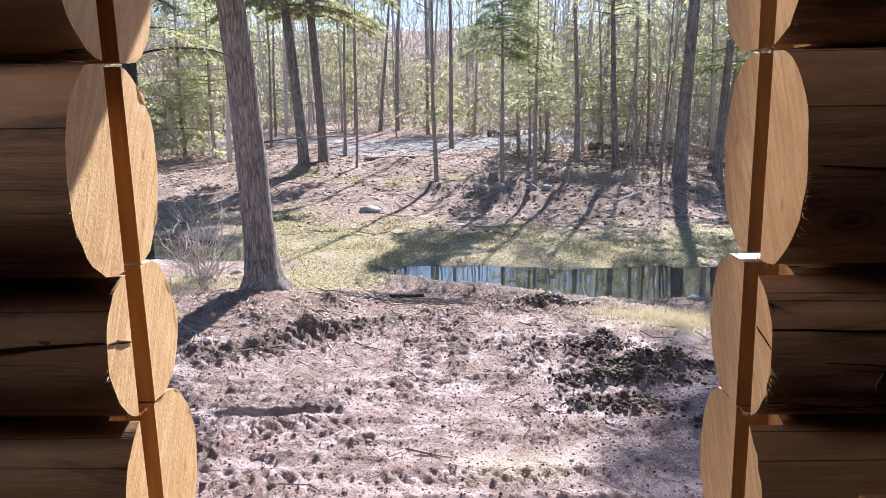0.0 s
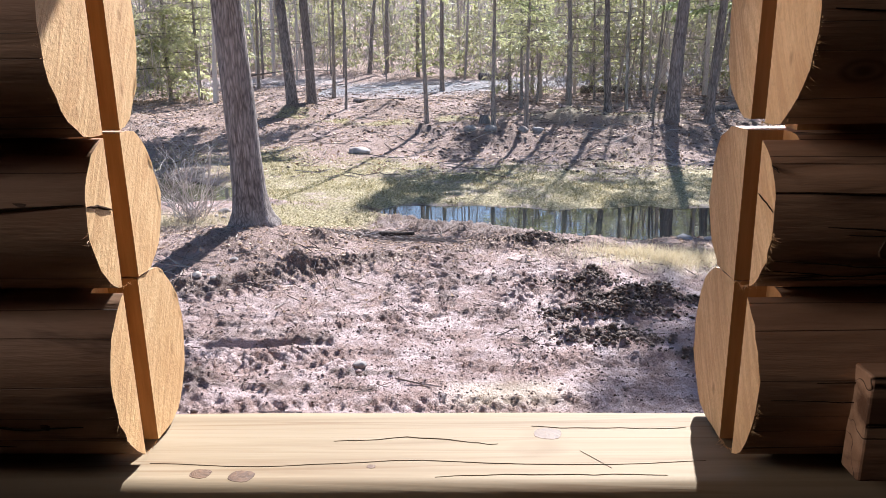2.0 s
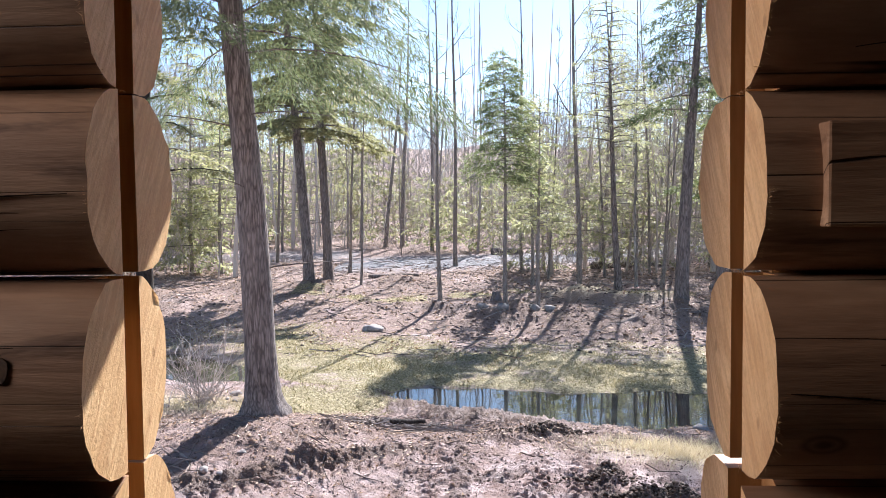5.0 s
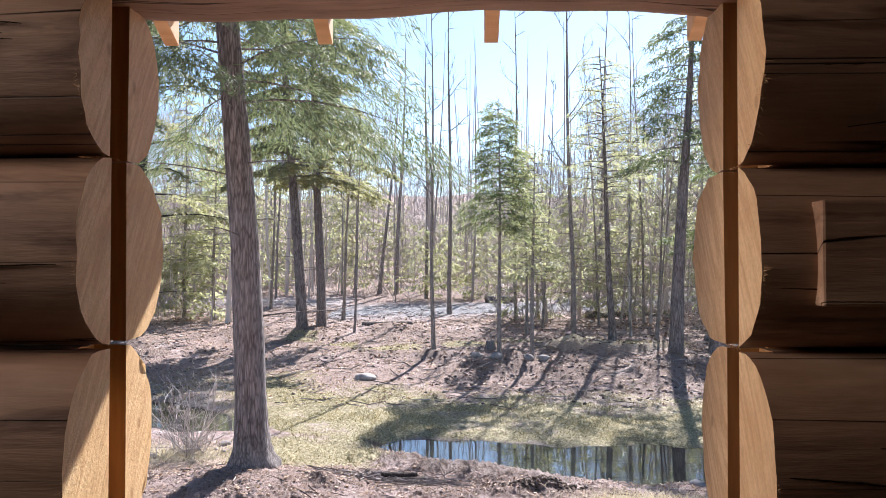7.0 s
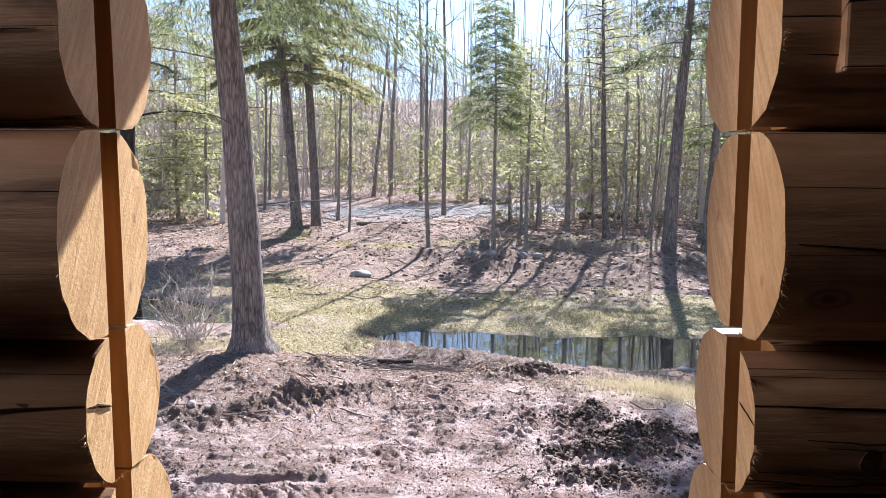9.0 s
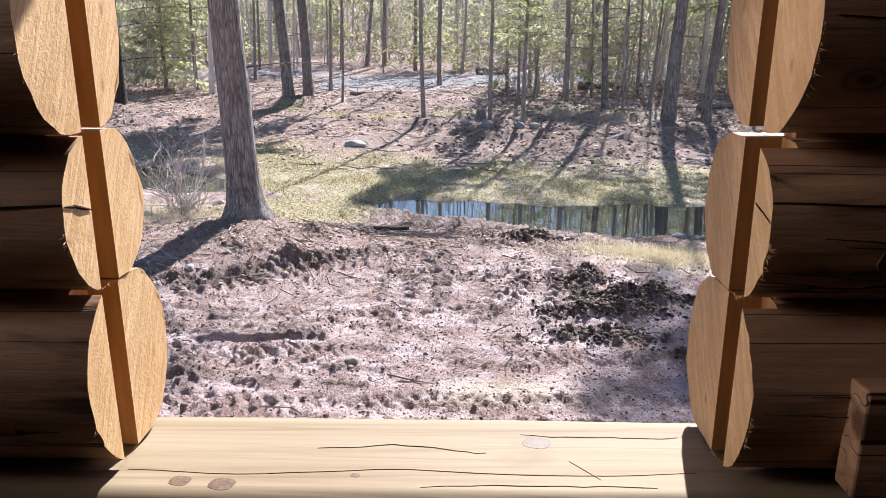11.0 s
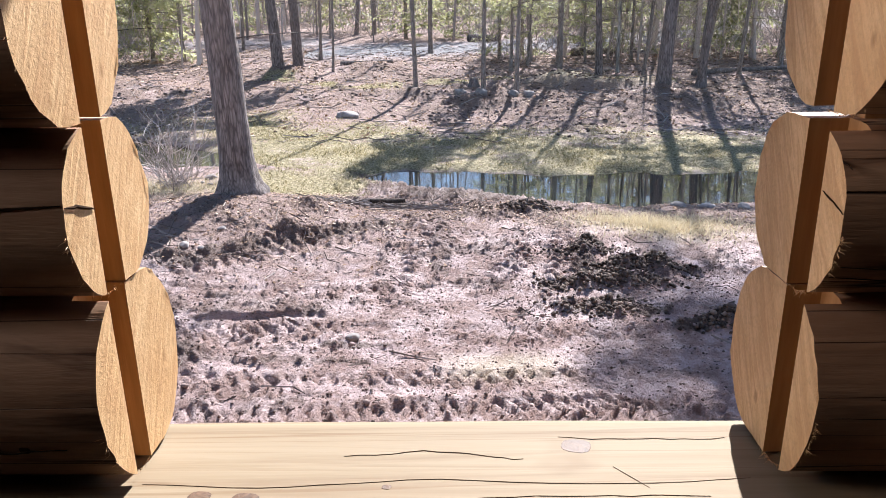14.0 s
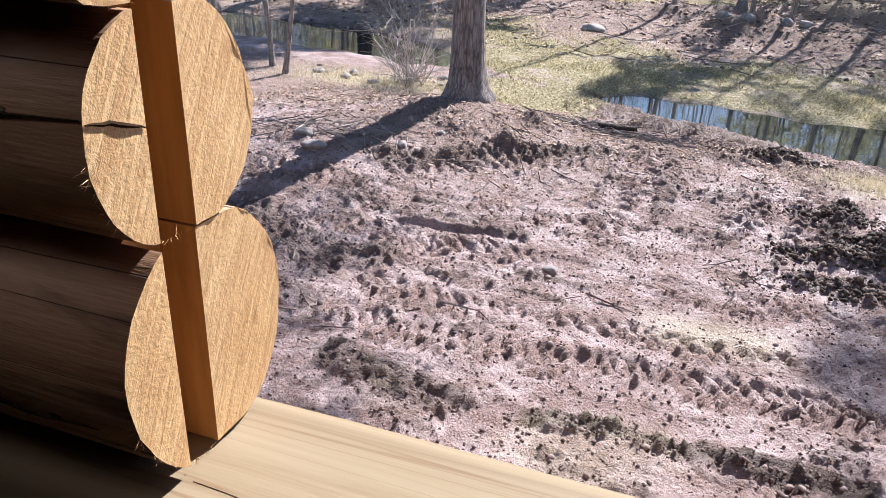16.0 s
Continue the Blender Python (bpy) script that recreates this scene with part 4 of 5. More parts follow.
def bare_tree(name, label, base, height_m, diam, lean, seed, bark, limbs_from, n_limbs, reach, depth=2, group="forest trees", flare=1.3):
    rnd = np.random.default_rng(seed)
    x, y = base
    root = thing(name, None, (x, y, float(ground(np.array(x), np.array(y)))), label=label, category="tree", group=group)
    me, at, rad = trunk_mesh("trunk", height_m, diam, lean, seed, bark, flare, 8)
    part("trunk", me, root)
    b = Build()
    for i in range(n_limbs):
        h = limbs_from + (height_m * 0.98 - limbs_from) * (i + rnd.uniform()) / n_limbs
        a = rnd.uniform(0, 6.28)
        d = np.array([math.cos(a), math.sin(a), rnd.uniform(0.5, 1.3)])
        twig_tree(rnd, b, at(h), d, reach * rnd.uniform(0.5, 1.0) * (1.15 - h / height_m), max(0.012, rad(h) * 0.5), depth)
    tagged(part("branching", b.mesh("branching", [bark]), root, "bare forking limbs"), kind="stuff")
    return root


PINE = "tall evergreen with grey-brown bark and green needles"
# the large trunk on the bank
big = conifer("large_pine", "large leaning pine with deeply ridged bark on the bank", (-2.30, 7.04), 15, 0.355, (-0.060, 0.0), 3, 4.0, 2.5, M_BOUGH, M_BARK, n=50, per=640, blade=0.13, width=0.014, spread=0.8, droop=0.34, hang=0.8, limb=0.5, shape=0.35, dead=7, group="trees by the pond", sides=40, flare=1.75, top=7.5)
conifer("evergreen_tree", "twin evergreen trunk on the far bank", (-4.68, 20.2), 16, 0.33, (-0.066, 0), 11, 4.6, 2.7, M_PINE, M_BARK, n=80, per=240, width=0.06)
conifer("evergreen_tree", "twin evergreen trunk on the far bank", (-4.24, 20.75), 16, 0.29, (-0.03, 0), 12, 4.3, 2.7, M_PINE, M_BARK, n=80, per=240, width=0.06)
conifer("hemlock_tree", "young hemlock with a dense dark crown", (0.85, 16.62), 6.4, 0.115, (-0.006, 0), 13, 3.2, 1.0, M_HEMLOCK, M_BARK_THIN, n=84, per=230, blade=0.12, width=0.024, dead=3, shape=0.5, droop=0.38)
conifer("fir_tree", "slim young fir with a bright narrow crown", (1.63, 16.69), 5.4, 0.115, (0.004, 0), 14, 2.1, 0.8, M_FIR, M_BARK_THIN, n=34, per=100, shape=0.5, droop=0.2, blade=0.14, width=0.03, dead=2)
conifer("evergreen_tree", PINE, (3.98, 18.86), 8.0, 0.20, (-0.045, 0), 15, 4.0, 1.5, M_FIR, M_BARK, n=52, per=80, blade=0.14, width=0.03, shape=0.6, droop=0.2, dead=22)
conifer("evergreen_tree", "stout grey trunk with drooping hemlock boughs", (5.19, 17.27), 10.5, 0.36, (0.052, 0), 16, 4.7, 1.5, M_BOUGH, M_BARK, n=40, per=230, blade=0.15, width=0.032, hang=0.6, top=8.6, shape=0.3)
conifer("evergreen_tree", PINE, (6.39, 18.1), 17, 0.22, (0.045, 0), 17, 12.1, 2.0, M_BOUGH, M_BARK, n=54, per=230, hang=0.5, shape=0.5)
conifer("evergreen_tree", "dark stout trunk shading the far bank", (-8.91, 18.7), 16, 0.44, (0.03, 0), 18, 3.2, 3.6, M_PINE, M_BARK_DARK, n=46, per=120)
conifer("evergreen_tree", PINE, (8.8, 17.9), 13, 0.30, (-0.02, 0), 19, 2.4, 3.9, M_HEMLOCK, M_BARK, n=60, per=190)
conifer("fir_tree", "small bright fir under the taller trees", (1.83, 20.8), 5.6, 0.10, (-0.01, 0), 20, 1.7, 1.3, M_FIR, M_BARK_THIN, n=46, per=100, dead=1)
conifer("fir_tree", "small bright fir under the taller trees", (-8.7, 24.3), 6.0, 0.14, (0.005, 0), 21, 1.6, 1.9, M_FIR, M_BARK_THIN, n=34, per=110)
conifer("fir_tree", "small bright fir under the taller trees", (3.4, 22.5), 4.6, 0.09, (0.0, 0), 22, 0.8, 1.2, M_FIR, M_BARK_THIN, n=30, per=110, dead=1)
for i, (x, y, h, r) in enumerate([(-9.8, 24.5, 8.5, 2.2), (-11.8, 23.2, 7.0, 2.0), (5.6, 24.2, 7.0, 1.7), (8.6, 25.8, 9.0, 2.1), (10.6, 23.5, 8.0, 2.0), (2.6, 25.5, 5.0, 1.4), (-13.5, 27.0, 10.0, 2.6)]):
    conifer("fir_tree", "light green fir at the edge of the woods", (x, y), h, 0.13, (0.0, 0), 320 + i, 1.4, r, M_FIR, M_BARK_THIN, n=44, per=85, blade=0.18, width=0.05, dead=3, shape=0.7)
BARE = "slim bare deciduous tree with grey bark"
for i, (x, y, d, lx, h) in enumerate([(-0.77, 17.7, 0.115, -0.01, 9.5), (-7.77, 28.3, 0.12, 0.03, 10), (-3.24, 20.6, 0.08, 0.04, 7), (-4.2, 35, 0.2, 0.1, 11), (-3.36, 34.8, 0.22, 0.04, 13), (-1.79, 32.8, 0.16, 0, 13), (-0.58, 26.5, 0.17, 0, 13),
                                         (3.03, 19.5, 0.14, -0.02, 12), (4.94, 26.8, 0.17, 0.04, 12), (5.27, 19.5, 0.08, 0.06, 7), (5.6, 20.6, 0.07, 0.09, 7), (-4.22, 24.5, 0.12, 0.05, 8), (1.75, 24.5, 0.12, 0.0, 12), (6.3, 21.5, 0.09, 0.04, 9),
                                         (7.2, 20.4, 0.10, 0.10, 9), (2.4, 21.8, 0.08, 0.05, 8), (4.3, 22.8, 0.08, -0.05, 9), (7.9, 19.6, 0.12, 0.03, 10), (5.9, 23.5, 0.10, -0.03, 11), (9.6, 21.0, 0.13, 0.02, 11)]):
    bare_tree("bare_tree", BARE, (x, y), h, d, (lx, 0), 200 + i, M_BARK_THIN, h * 0.38, 9, 1.9)
bare_tree("birch_tree", "pale white-barked slim birch tree", (4.74, 20.2), 11, 0.085, (-0.002, 0), 240, M_BIRCH, 5, 8, 1.6)
for i, (x, y, d, lx, h) in enumerate([(-5.99, 9.15, 0.085, -0.06, 5.5), (-5.57, 8.8, 0.08, 0.16, 5.0), (-7.99, 10.5, 0.07, -0.05, 6), (-7.85, 10.35, 0.06, 0.02, 6)]):
    bare_tree("sapling", "thin bare sapling on the pond's edge", (x, y), h, d, (lx, 0), 260 + i, M_BIRCH if i > 1 else M_BARK_THIN, h * 0.5, 5, 1.0, group="saplings")


# ---- the woods behind, too dense to count ----
rnd = np.random.default_rng(77)
b = Build()
spots = []
while len(spots) < 680:
    y = 23 + 72 * rnd.uniform() ** 1.4
    x = rnd.uniform(-0.85, 0.75) * (y + 4)
    if y < 30 and -7 < x < 2 or abs(y - 28) < 2.5:
        continue
    spots.append((x, y))
for x, y in spots:
    h = min(rnd.uniform(6, 15), 5 + 0.7 * (y - 23))
    d = rnd.choice([0.06, 0.09, 0.13, 0.2], p=[0.3, 0.35, 0.25, 0.1])
    z = float(ground(np.array(x), np.array(y)))
    lx, ly = rnd.normal(0, 0.045, 2)
    t = np.linspace(0, 1, 5)
    b.tube(np.stack([x + lx * h * t + 0.1 * np.sin(t * 4 + x), y + ly * h * t, z - 0.2 + h * t], -1), d / 2 * (1 - 0.85 * t), 5, 0, False)
thing("far_trunks", b.mesh("far_trunks", [M_TWIG]), label="dense stand of slim grey trunks in the woods", category="woods", kind="stuff")

# undergrowth: bare twigs
n = 100000
y = 22.5 + 80 * rnd.uniform(0, 1, n) ** 1.8
x = rnd.uniform(-0.85, 0.75, n) * (y + 4)
keep = ~((np.abs(y - 28) < 2.6) & (x > -16) & (x < 5)) & ~((y < 26) & (x < 1) & (x > -9))
x, y = x[keep], y[keep]
n = len(x)
p = np.stack([x, y, ground(x, y) + rnd.uniform(0, 1, n) ** 1.3 * (3 + np.where((x / y > -0.10) & (x / y < 0.16), 0.09, 0.16) * y)], -1)
d = rnd.normal(0, 1, (n, 3)) * np.array([0.5, 0.5, 0.4]) + np.array([0, 0, 0.75])
d /= np.linalg.norm(d, axis=1)[:, None]
ln = rnd.uniform(0.5, 1.9, (n, 1))
w = np.cross(d, rnd.normal(0, 1, (n, 3)))
w /= np.linalg.norm(w, axis=1)[:, None]
wd = rnd.uniform(0.003, 0.011, (n, 1)) * (0.5 + 0.022 * y[:, None])
mid = p + d * ln * 0.5 + rnd.normal(0, 0.03, (n, 3))
end = p + d * ln + rnd.normal(0, 0.05, (n, 3))
quads = np.concatenate([np.stack([p - w * wd, p + w * wd, mid + w * wd * 0.8, mid - w * wd * 0.8], 1), np.stack([mid - w * wd * 0.8, mid + w * wd * 0.8, end + w * wd * 0.3, end - w * wd * 0.3], 1)])
thing("undergrowth", tri_mesh("undergrowth", quads, 4, [M_TWIG]), label="tangle of bare grey-brown twigs between the trunks", category="undergrowth", kind="stuff")

# distant evergreens
lines = []
for i in range(430):
    y = 24 + 62 * rnd.uniform() ** 1.3
    x = rnd.uniform(-0.85, 0.75) * (y + 4)
    if (abs(y - 28) < 3) or (y < 31 and -8 < x < 1.0):
        continue
    h = rnd.choice([2.5, 4.5, 8.0, 11.0], p=[0.3, 0.3, 0.25, 0.15]) * rnd.uniform(0.8, 1.25)
    h = min(h, 4 + 0.45 * (y - 24))
    if -0.12 < x / (y + 1) < 0.17:
        h = min(h, 3.5 if y < 45 else 5.5)
    z = float(ground(np.array(x), np.array(y)))
    lo = 0.3 if h < 6 else h * 0.3
    for ln in boughs(rnd, int(14 + 2 * h), lo, h, 0.7 + 0.17 * h, 0.3, lambda q, x=x, y=y: np.array([x, y, q])):
        ln[:, 2] += z
        lines.append(ln)
half = len(lines) // 2
for name, ls, m in (("far_evergreens", lines[:half], M_FIR), ("far_evergreens", lines[half:], M_PINE)):
    thing(name, tri_mesh("far_evergreens", needle_cloud(rnd, ls, 44, 0.22, 0.085, 0.7, 0.35), 3, [m]), label="mixed evergreens deep in the woods", category="woods", kind="stuff")

# ---- loose stuff on the ground ----
def lump(rnd):
    """A low-poly crumb of earth or stone: an uneven icosahedron."""
    g = (1 + 5 ** 0.5) / 2
    v = np.array([(-1, g, 0), (1, g, 0), (-1, -g, 0), (1, -g, 0), (0, -1, g), (0, 1, g), (0, -1, -g), (0, 1, -g), (g, 0, -1), (g, 0, 1), (-g, 0, -1), (-g, 0, 1)]) / 1.9
    return v * rnd.uniform(0.65, 1.2, (12, 1)) * rnd.uniform(0.7, 1.2, 3)


OCT_V = np.array([(1, 0, 0), (-1, 0, 0), (0, 1, 0), (0, -1, 0), (0, 0, 1), (0, 0, -1)], float)
OCT = [(0, 2, 4), (2, 1, 4), (1, 3, 4), (3, 0, 4), (2, 0, 5), (1, 2, 5), (3, 1, 5), (0, 3, 5)]
ICO = [(0, 11, 5), (0, 5, 1), (0, 1, 7), (0, 7, 10), (0, 10, 11), (1, 5, 9), (5, 11, 4), (11, 10, 2), (10, 7, 6), (7, 1, 8), (3, 9, 4), (3, 4, 2), (3, 2, 6), (3, 6, 8), (3, 8, 9), (4, 9, 5), (2, 4, 11), (6, 2, 10), (8, 6, 7), (9, 8, 1)]


def scatter_lumps(name, places, sizes, mat, seed, flat=0.75, crumbs=False, **tags):
    rnd = np.random.default_rng(seed)
    shapes = [OCT_V * rnd.uniform(0.6, 1.3, (6, 1)) + rnd.normal(0, 0.15, (6, 3)) if crumbs else lump(rnd) for _ in range(24)]
    ids, m = (OCT, 6) if crumbs else (ICO, 12)
    n = len(places)
    pick, turn = rnd.integers(0, 24, n), rnd.uniform(0, 6.28, n)
    V = np.stack([shapes[i] for i in pick])
    c, s = np.cos(turn)[:, None], np.sin(turn)[:, None]
    V = np.stack([V[..., 0] * c - V[..., 1] * s, V[..., 0] * s + V[..., 1] * c, V[..., 2] * flat], -1) * sizes[:, None, None] + places[:, None, :]
    me = bpy.data.meshes.new(name)
    F = (np.array(ids)[None] + (np.arange(n) * m)[:, None, None]).reshape(-1, 3)
    me.vertices.add(n * m)
    me.vertices.foreach_set("co", V.astype(np.float32).ravel())
    me.loops.add(F.size)
    me.loops.foreach_set("vertex_index", F.ravel().astype(np.int32))
    me.polygons.add(len(F))
    me.polygons.foreach_set("loop_start", np.arange(len(F), dtype=np.int32) * 3)
    me.update(calc_edges=True)
    me.materials.append(mat)
    thing(name, me, **tags)


rnd = np.random.default_rng(5)
# crumbs and clods of mud
n = 250000
x, y = rnd.uniform(-5.2, 4.6, n), 1.6 + 6.4 * rnd.uniform(0, 1, n)
want = np.clip(zones(x, y)[0], 0, 1)
for x0, y0, x1, y1, w, _ in TRACKS:
    L = math.hypot(x1 - x0, y1 - y0)
    v = np.abs(-(x - x0) * (y1 - y0) / L + (y - y0) * (x1 - x0) / L)
    want = np.maximum(want, 0.55 * np.exp(-((v - w * 0.62) / 0.07) ** 2))
keep = rnd.uniform(0, 1, n) < 0.07 + 0.30 * want ** 1.3
x, y = x[keep], y[keep]
size = 0.004 + 0.011 * rnd.uniform(0, 1, len(x)) ** 2.5
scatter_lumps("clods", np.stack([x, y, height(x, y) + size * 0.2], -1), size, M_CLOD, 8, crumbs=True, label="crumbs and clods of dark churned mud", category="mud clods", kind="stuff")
n = 10000
x, y = rnd.uniform(-4.2, 3.6, n), rnd.uniform(2.0, 7.6, n)
keep = rnd.uniform(0, 1, n) < 0.03 + 0.42 * zones(x, y)[0] ** 1.5
x, y = x[keep], y[keep]
size = 0.007 + 0.024 * rnd.uniform(0, 1, len(x)) ** 3
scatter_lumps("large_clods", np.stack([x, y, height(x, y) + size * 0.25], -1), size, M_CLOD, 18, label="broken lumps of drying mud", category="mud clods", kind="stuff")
# torn-up heaps
n = 5500
k = rnd.integers(0, 9, n)
px = np.array([PILES[i][0] for i in k]) + rnd.normal(0, 0.20, n)
py = np.array([PILES[i][1] for i in k]) + rnd.normal(0, 0.07, n)
size = 0.006 + 0.024 * rnd.uniform(0, 1, n) ** 3
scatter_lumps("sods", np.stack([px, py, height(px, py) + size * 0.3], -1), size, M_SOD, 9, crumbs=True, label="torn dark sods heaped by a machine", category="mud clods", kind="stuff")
# lumps on the far bank
n = 22000
x, y = rnd.uniform(-13, 11, n), rnd.uniform(12.5, 27, n)
keep = rnd.uniform(0, 1, n) < 0.12 + zones(x, y)[0]
x, y = x[keep], y[keep]
size = 0.012 + 0.05 * rnd.uniform(0, 1, len(x)) ** 2.5
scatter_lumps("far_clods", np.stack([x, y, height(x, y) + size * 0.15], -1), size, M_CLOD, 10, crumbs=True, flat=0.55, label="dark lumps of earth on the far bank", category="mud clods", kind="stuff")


def sticks(name, x, y, length, radius, mat, seed, lift=0.6, **tags):
    """Thin bent sticks lying about."""
    rnd = np.random.default_rng(seed)
    n = len(x)
    a = rnd.uniform(0, 6.28, n)
    d = np.stack([np.cos(a), np.sin(a), np.zeros(n)], -1) * length[:, None] / 2
    quads = []
    p = np.stack([x, y, np.zeros(n)], -1)
    pts = [p - d, p + rnd.normal(0, 0.12, (n, 3)) * length[:, None], p + d]
    for i, q in enumerate(pts):
        q[:, 2] = height(q[:, 0], q[:, 1]) + radius * lift + rnd.uniform(0, 0.12, n) * length * (i != 1)
    side = np.stack([-np.sin(a), np.cos(a), np.zeros(n)], -1) * radius[:, None]
    up = np.zeros((n, 3))
    up[:, 2] = radius
    ring = [side, up * 1.4, -side]
    for q0, q1, s0, s1 in ((pts[0], pts[1], 1.0, 0.9), (pts[1], pts[2], 0.9, 0.4)):
        for r0, r1 in ((ring[0], ring[1]), (ring[1], ring[2]), (ring[2], ring[0])):
            quads.append(np.stack([q0 + r0 * s0, q0 + r1 * s0, q1 + r1 * s1, q1 + r0 * s1], 1))
    thing(name, tri_mesh(name, np.concatenate(quads), 4, [mat]), **tags)


n = 2600
x, y = rnd.uniform(-4.6, 3.6, n), rnd.uniform(2.4, 8.2, n)
keep = rnd.uniform(0, 1, n) < 0.10 + 0.9 * zones(x, y)[2]
x, y = x[keep], y[keep]
ln = 0.05 + 0.32 * rnd.uniform(0, 1, len(x)) ** 3
sticks("twigs", x, y, ln, 0.002 + 0.012 * ln, M_STICK, 12, label="pale dead twigs strewn over the bank", category="twigs", kind="stuff")
n = 900
x, y = rnd.normal(-0.75, 0.45, n), rnd.normal(7.7, 0.22, n)
x[:200], y[:200] = rnd.normal(-3.2, 0.5, 200), rnd.normal(5.6, 0.2, 200)
ln = 0.08 + 0.4 * rnd.uniform(0, 1, n) ** 2.5
sticks("brush_litter", x, y, ln, 0.002 + 0.010 * ln, M_STICK, 13, 2.0, label="broken sticks heaped on the pond bank", category="twigs", kind="stuff")
n = 3500
x, y = rnd.uniform(-14, 11, n), rnd.uniform(12.5, 30, n)
ln = 0.12 + 0.7 * rnd.uniform(0, 1, n) ** 3
sticks("far_sticks", x, y, ln, 0.005 + 0.010 * ln, M_STICK, 14, label="fallen branches on the forest floor", category="twigs", kind="stuff")

# leaves
n = 26000
x, y = rnd.uniform(-5, 4.4, n), rnd.uniform(4.8, 8.6, n)
far = n // 2
x[far:], y[far:] = rnd.uniform(-15, 12, n - far), rnd.uniform(11.5, 30, n - far)
keep = rnd.uniform(0, 1, n) < zones(x, y)[2] * np.where(y > 10, 1, 0.6)
x, y = x[keep], y[keep]
n = len(x)
r = np.where(y > 10, 0.05, 0.022)[:, None] * rnd.uniform(0.5, 1.3, (n, 1))
c = np.stack([x, y, height(x, y) + 0.006], -1)
u = rnd.normal(0, 1, (n, 3)) * np.array([1, 1, 0.35])
u /= np.linalg.norm(u, axis=1)[:, None]
w = np.cross(u, rnd.normal(0, 0.3, (n, 3)) + np.array([0, 0, 1.0]))
w /= np.linalg.norm(w, axis=1)[:, None]
lift = np.zeros((n, 3))
lift[:, 2] = r[:, 0] * 0.35
thing("leaf_litter", tri_mesh("leaf_litter", np.stack([c - u * r + lift, c - w * r * 0.55, c + u * r + lift * 0.6, c + w * r * 0.55], 1), 4, [M_LITTER]), label="dry curled brown leaves on the ground", category="leaves", kind="stuff")


def blades(name, x, y, length, width, mat, seed, **tags):
    rnd = np.random.default_rng(seed)
    n = len(x)
    p = np.stack([x, y, height(x, y) - 0.005], -1)
    u = rnd.normal(0, 0.55, (n, 3))
    u[:, 2] = np.abs(u[:, 2]) + 0.35
    u /= np.linalg.norm(u, axis=1)[:, None]
    w = np.cross(u, rnd.normal(0, 1, (n, 3)))
    w /= np.linalg.norm(w, axis=1)[:, None]
    tris = np.stack([p - w * width[:, None], p + w * width[:, None], p + u * length[:, None]], 1)
    thing(name, tri_mesh(name, tris, 3, [mat]), **tags)


n = 130000
x, y = rnd.uniform(-7, 8, n), rnd.uniform(8.4, 19.8, n)
keep = rnd.uniform(0, 1, n) < zones(x, y)[1] * (0.2 + sstep(0.4, 0.6, fbm(x * 1.6, y * 2.0, 77)))
x, y = x[keep], y[keep]
blades("moss_grass", x, y, rnd.uniform(0.02, 0.075, len(x)), rnd.uniform(0.004, 0.010, len(x)), M_GRASS, 15, label="short olive moss and grass round the pond", category="grass", kind="stuff")
n = 5200
x, y = rnd.normal(2.25, 0.45, n), rnd.normal(6.75, 0.26, n)
x[:1800], y[:1800] = rnd.normal(-4.3, 0.8, 1800), rnd.normal(9.0, 0.3, 1800)
keep = height(x, y) > WATER + 0.03
blades("dry_grass", x[keep], y[keep], rnd.uniform(0.04, 0.16, keep.sum()), rnd.uniform(0.002, 0.005, keep.sum()), M_STRAW, 16, label="tufts of straw-coloured dead grass on the bank", category="grass", kind="stuff")

# stones
def stone(x, y, size, squash, seed, label):
    rnd = np.random.default_rng(seed)
    bm = bmesh.new()
    bmesh.ops.create_icosphere(bm, subdivisions=3, radius=1.0)
    o = rnd.uniform(0, 50, 3)
    for v in bm.verts:
        q = v.co.normalized()
        f = 1 + 0.35 * (noise.noise(Vector((q.x * 1.3 + o[0], q.y * 1.3 + o[1], q.z * 1.3)))) + 0.10 * noise.noise(Vector((q.x * 4 + o[2], q.y * 4, q.z * 4)))
        v.co = Vector((q.x * squash[0], q.y * squash[1], q.z * squash[2])) * f * size
    for f in bm.faces:
        f.smooth = True
    me = bpy.data.meshes.new("stone")
    bm.to_mesh(me)
    bm.free()
    me.materials.append(M_STONE)
    thing("stone", me, (x, y, float(height(x, y)) + size * squash[2] * 0.35), rnd.uniform(0, 360), label=label, category="stone", group="field stones")


stone(-2.16, 15.05, 0.19, (1.3, 0.9, 0.55), 1, "pale flat stone lying on the mossy bank")
stone(-3.12, 5.10, 0.085, (1.3, 0.9, 0.6), 2, "rounded grey stone half in the mud")
stone(-0.72, 4.02, 0.045, (1.2, 0.8, 0.6), 3, "small white stone in a tyre rut")
for i in range(14):
    stone(-4.5 + rnd.normal(0, 0.55), 9.25 + rnd.normal(0, 0.2), rnd.uniform(0.03, 0.08), (1.2, 0.9, 0.6), 10 + i, "pale stone at the edge of the pond")
for i in range(6):
    stone(-2.7 + rnd.normal(0, 0.4), 5.65 + rnd.normal(0, 0.25), rnd.uniform(0.03, 0.07), (1.2, 0.9, 0.6), 30 + i, "small grey stone beside the pine's shadow")
for i, (x, y) in enumerate([(3.15, 7.5), (2.85, 7.6), (3.6, 7.45)]):
    stone(x, y + 0.35, 0.08, (1.3, 0.9, 0.5), 40 + i, "dark wet stone at the pool's edge")
for i, (x, y) in enumerate([(0.75, 16.1), (1.5, 16.2), (1.85, 16.4), (0.3, 16.5)]):
    stone(x, y, 0.13, (1.1, 0.9, 0.7), 50 + i, "grey stone among the tree roots")

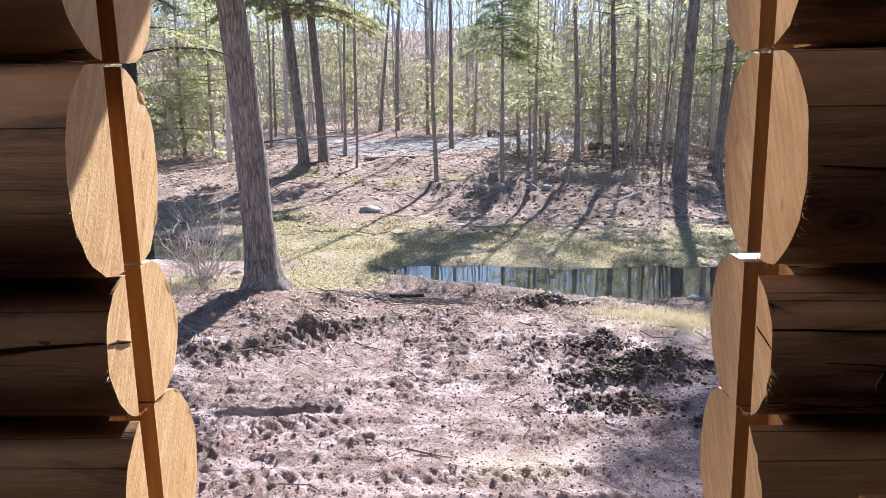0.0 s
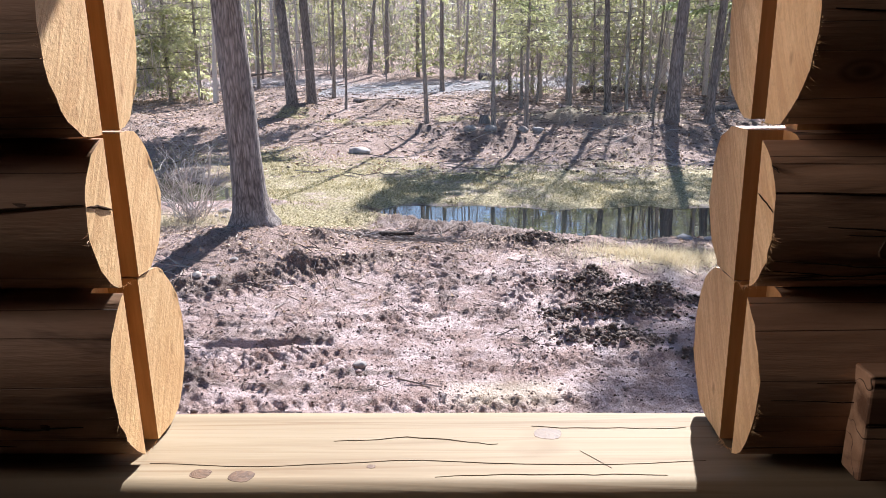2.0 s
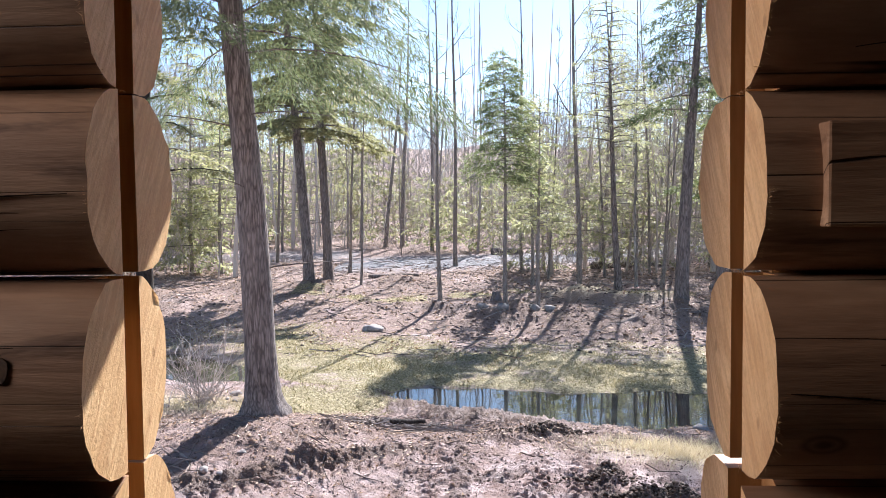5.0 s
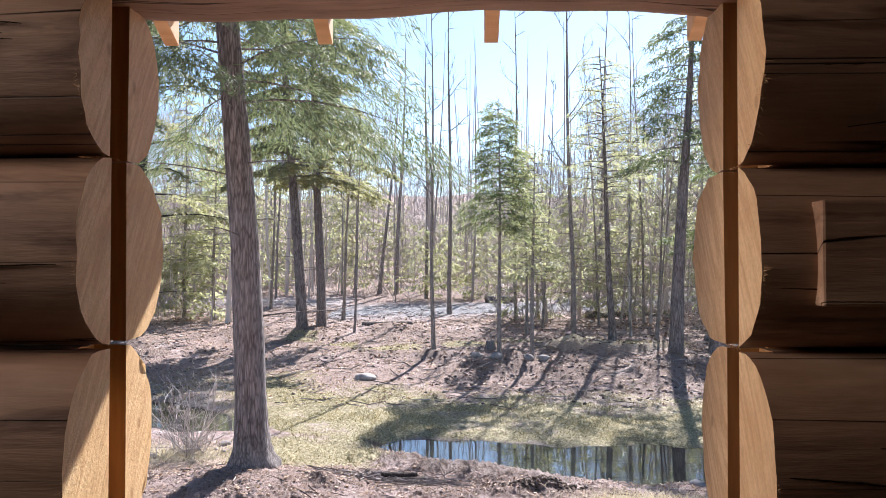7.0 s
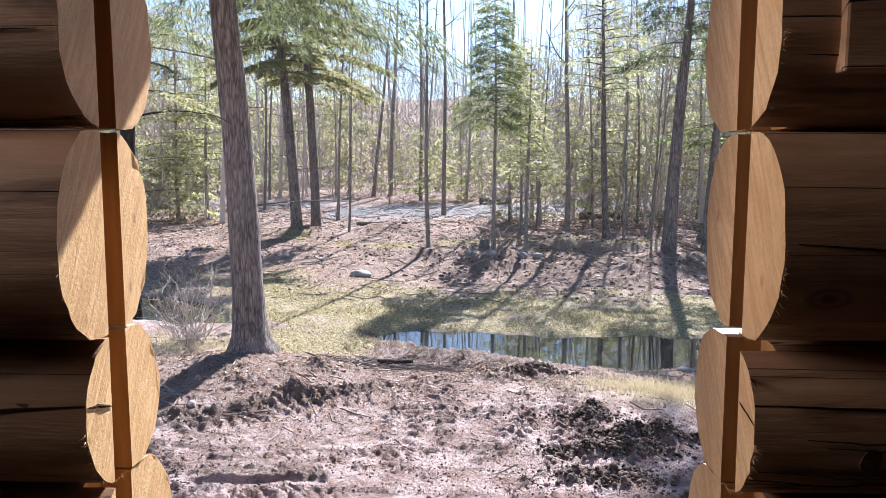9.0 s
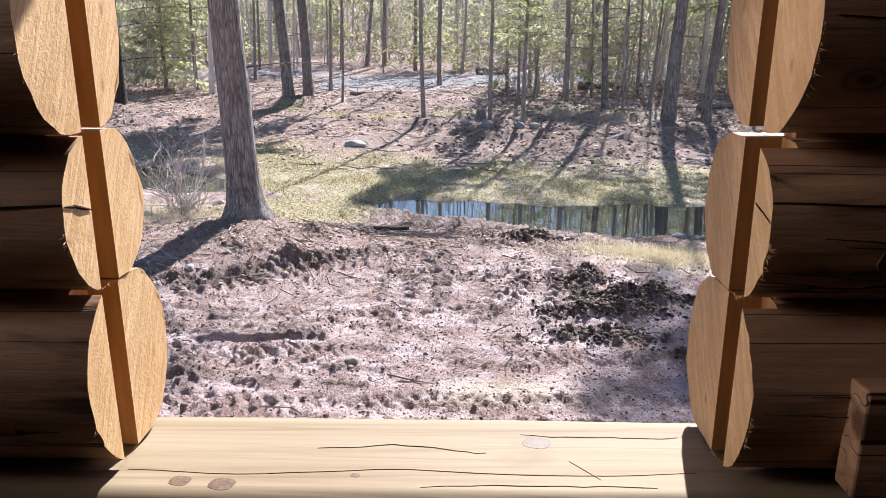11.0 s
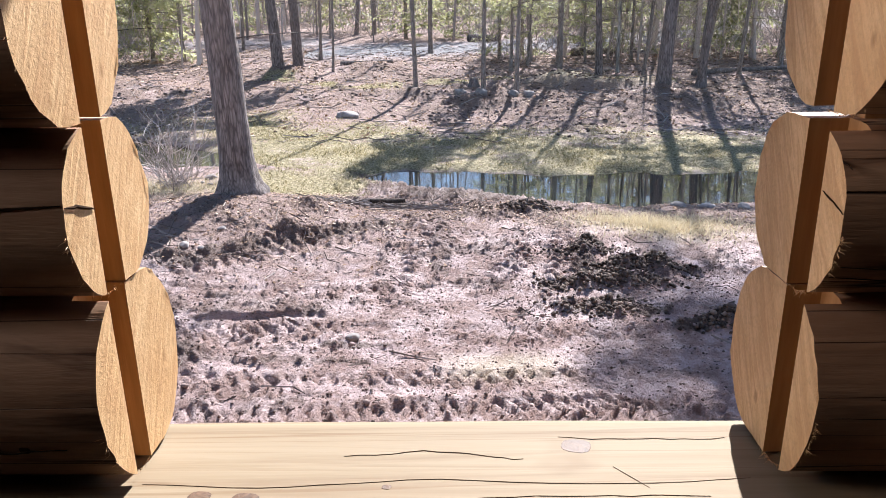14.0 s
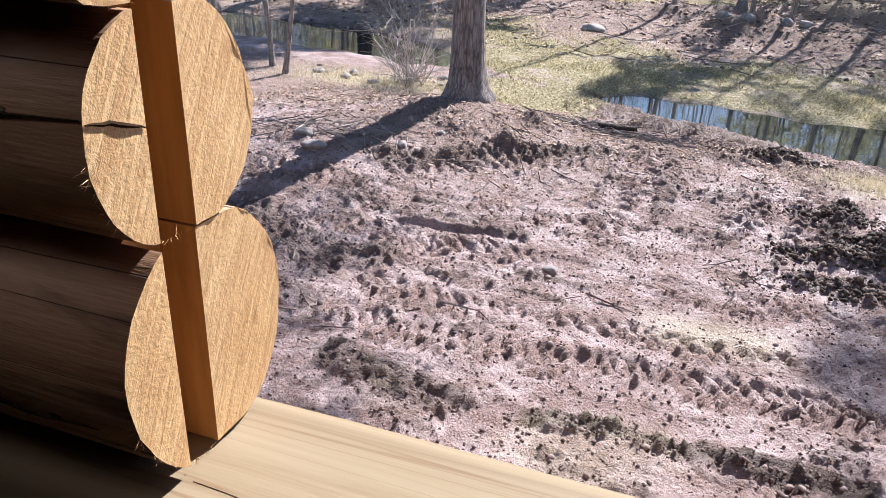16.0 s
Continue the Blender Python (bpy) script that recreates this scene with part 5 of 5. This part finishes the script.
# the bare shrub by the big pine
b = Build()
rnd = np.random.default_rng(90)
sx, sy = -3.75, 9.1
for i in range(42):
    a = rnd.uniform(0, 6.28)
    p = np.array([rnd.normal(0, 0.16), rnd.normal(0, 0.12), -0.05])
    twig_tree(rnd, b, p, np.array([math.cos(a) * 0.7, math.sin(a) * 0.5, 1.0]), rnd.uniform(0.5, 1.0), 0.008, 2, 0.6, 4)
root = thing("bare_shrub", b.mesh("bare_shrub", [M_TWIG]), (sx, sy, float(height(sx, sy))), label="leafless pale shrub of thin twigs by the pond", category="shrub")
# a rotten log end on the bank
b = Build()
t = np.linspace(0, 1, 7)
b.tube(np.stack([-0.95 + 0.42 * t, 7.72 + 0.10 * t, height(-0.95 + 0.42 * t, 7.72 + 0.10 * t) + 0.05 + 0.03 * t], -1), 0.034 * (1 - 0.3 * t), 9, 0, True, 1 + rnd.normal(0, 0.09, (7, 9)))
thing("rotten_log", b.mesh("rotten_log", [M_BARK_DARK], True), label="short rotten branch lying on the bank", category="log")


# fallen trunks and stumps on the far side
def fallen(x0, y0, x1, y1, r, seed):
    rnd = np.random.default_rng(seed)
    t = np.linspace(0, 1, 9)
    x, y = x0 + (x1 - x0) * t, y0 + (y1 - y0) * t
    z = np.linspace(float(height(x0, y0)), float(height(x1, y1)), 9) + r * 0.7
    b = Build().tube(np.stack([x, y + 0.05 * np.sin(t * 5), z], -1), r * (1 - 0.4 * t), 9, 0, True, 1 + rnd.normal(0, 0.06, (9, 9)))
    thing("fallen_trunk", b.mesh("fallen_trunk", [M_BARK], True), label="dark fallen trunk rotting on the forest floor", category="log", group="fallen trunks")


fallen(4.3, 25.2, 7.2, 25.9, 0.16, 1)
fallen(0.9, 30.8, 2.2, 31.0, 0.18, 2)
fallen(6.6, 19.4, 9.6, 20.6, 0.09, 3)
fallen(-3.2, 22.0, -1.6, 21.6, 0.07, 4)
for i, (x, y, r, h) in enumerate([(0.68, 18.3, 0.11, 0.20), (-6.9, 22.4, 0.12, 0.22)]):
    me, _, _ = trunk_mesh("stump", h + 1.2, r * 2, (0, 0), 500 + i, M_BARK, 1.5, 10)
    for v in me.vertices:
        v.co.z = min(v.co.z, h + 0.02 * math.sin(v.co.x * 60))
    thing("stump", me, (x, y, float(height(x, y))), label="low dark stump among the leaf litter", category="stump", group="stumps")
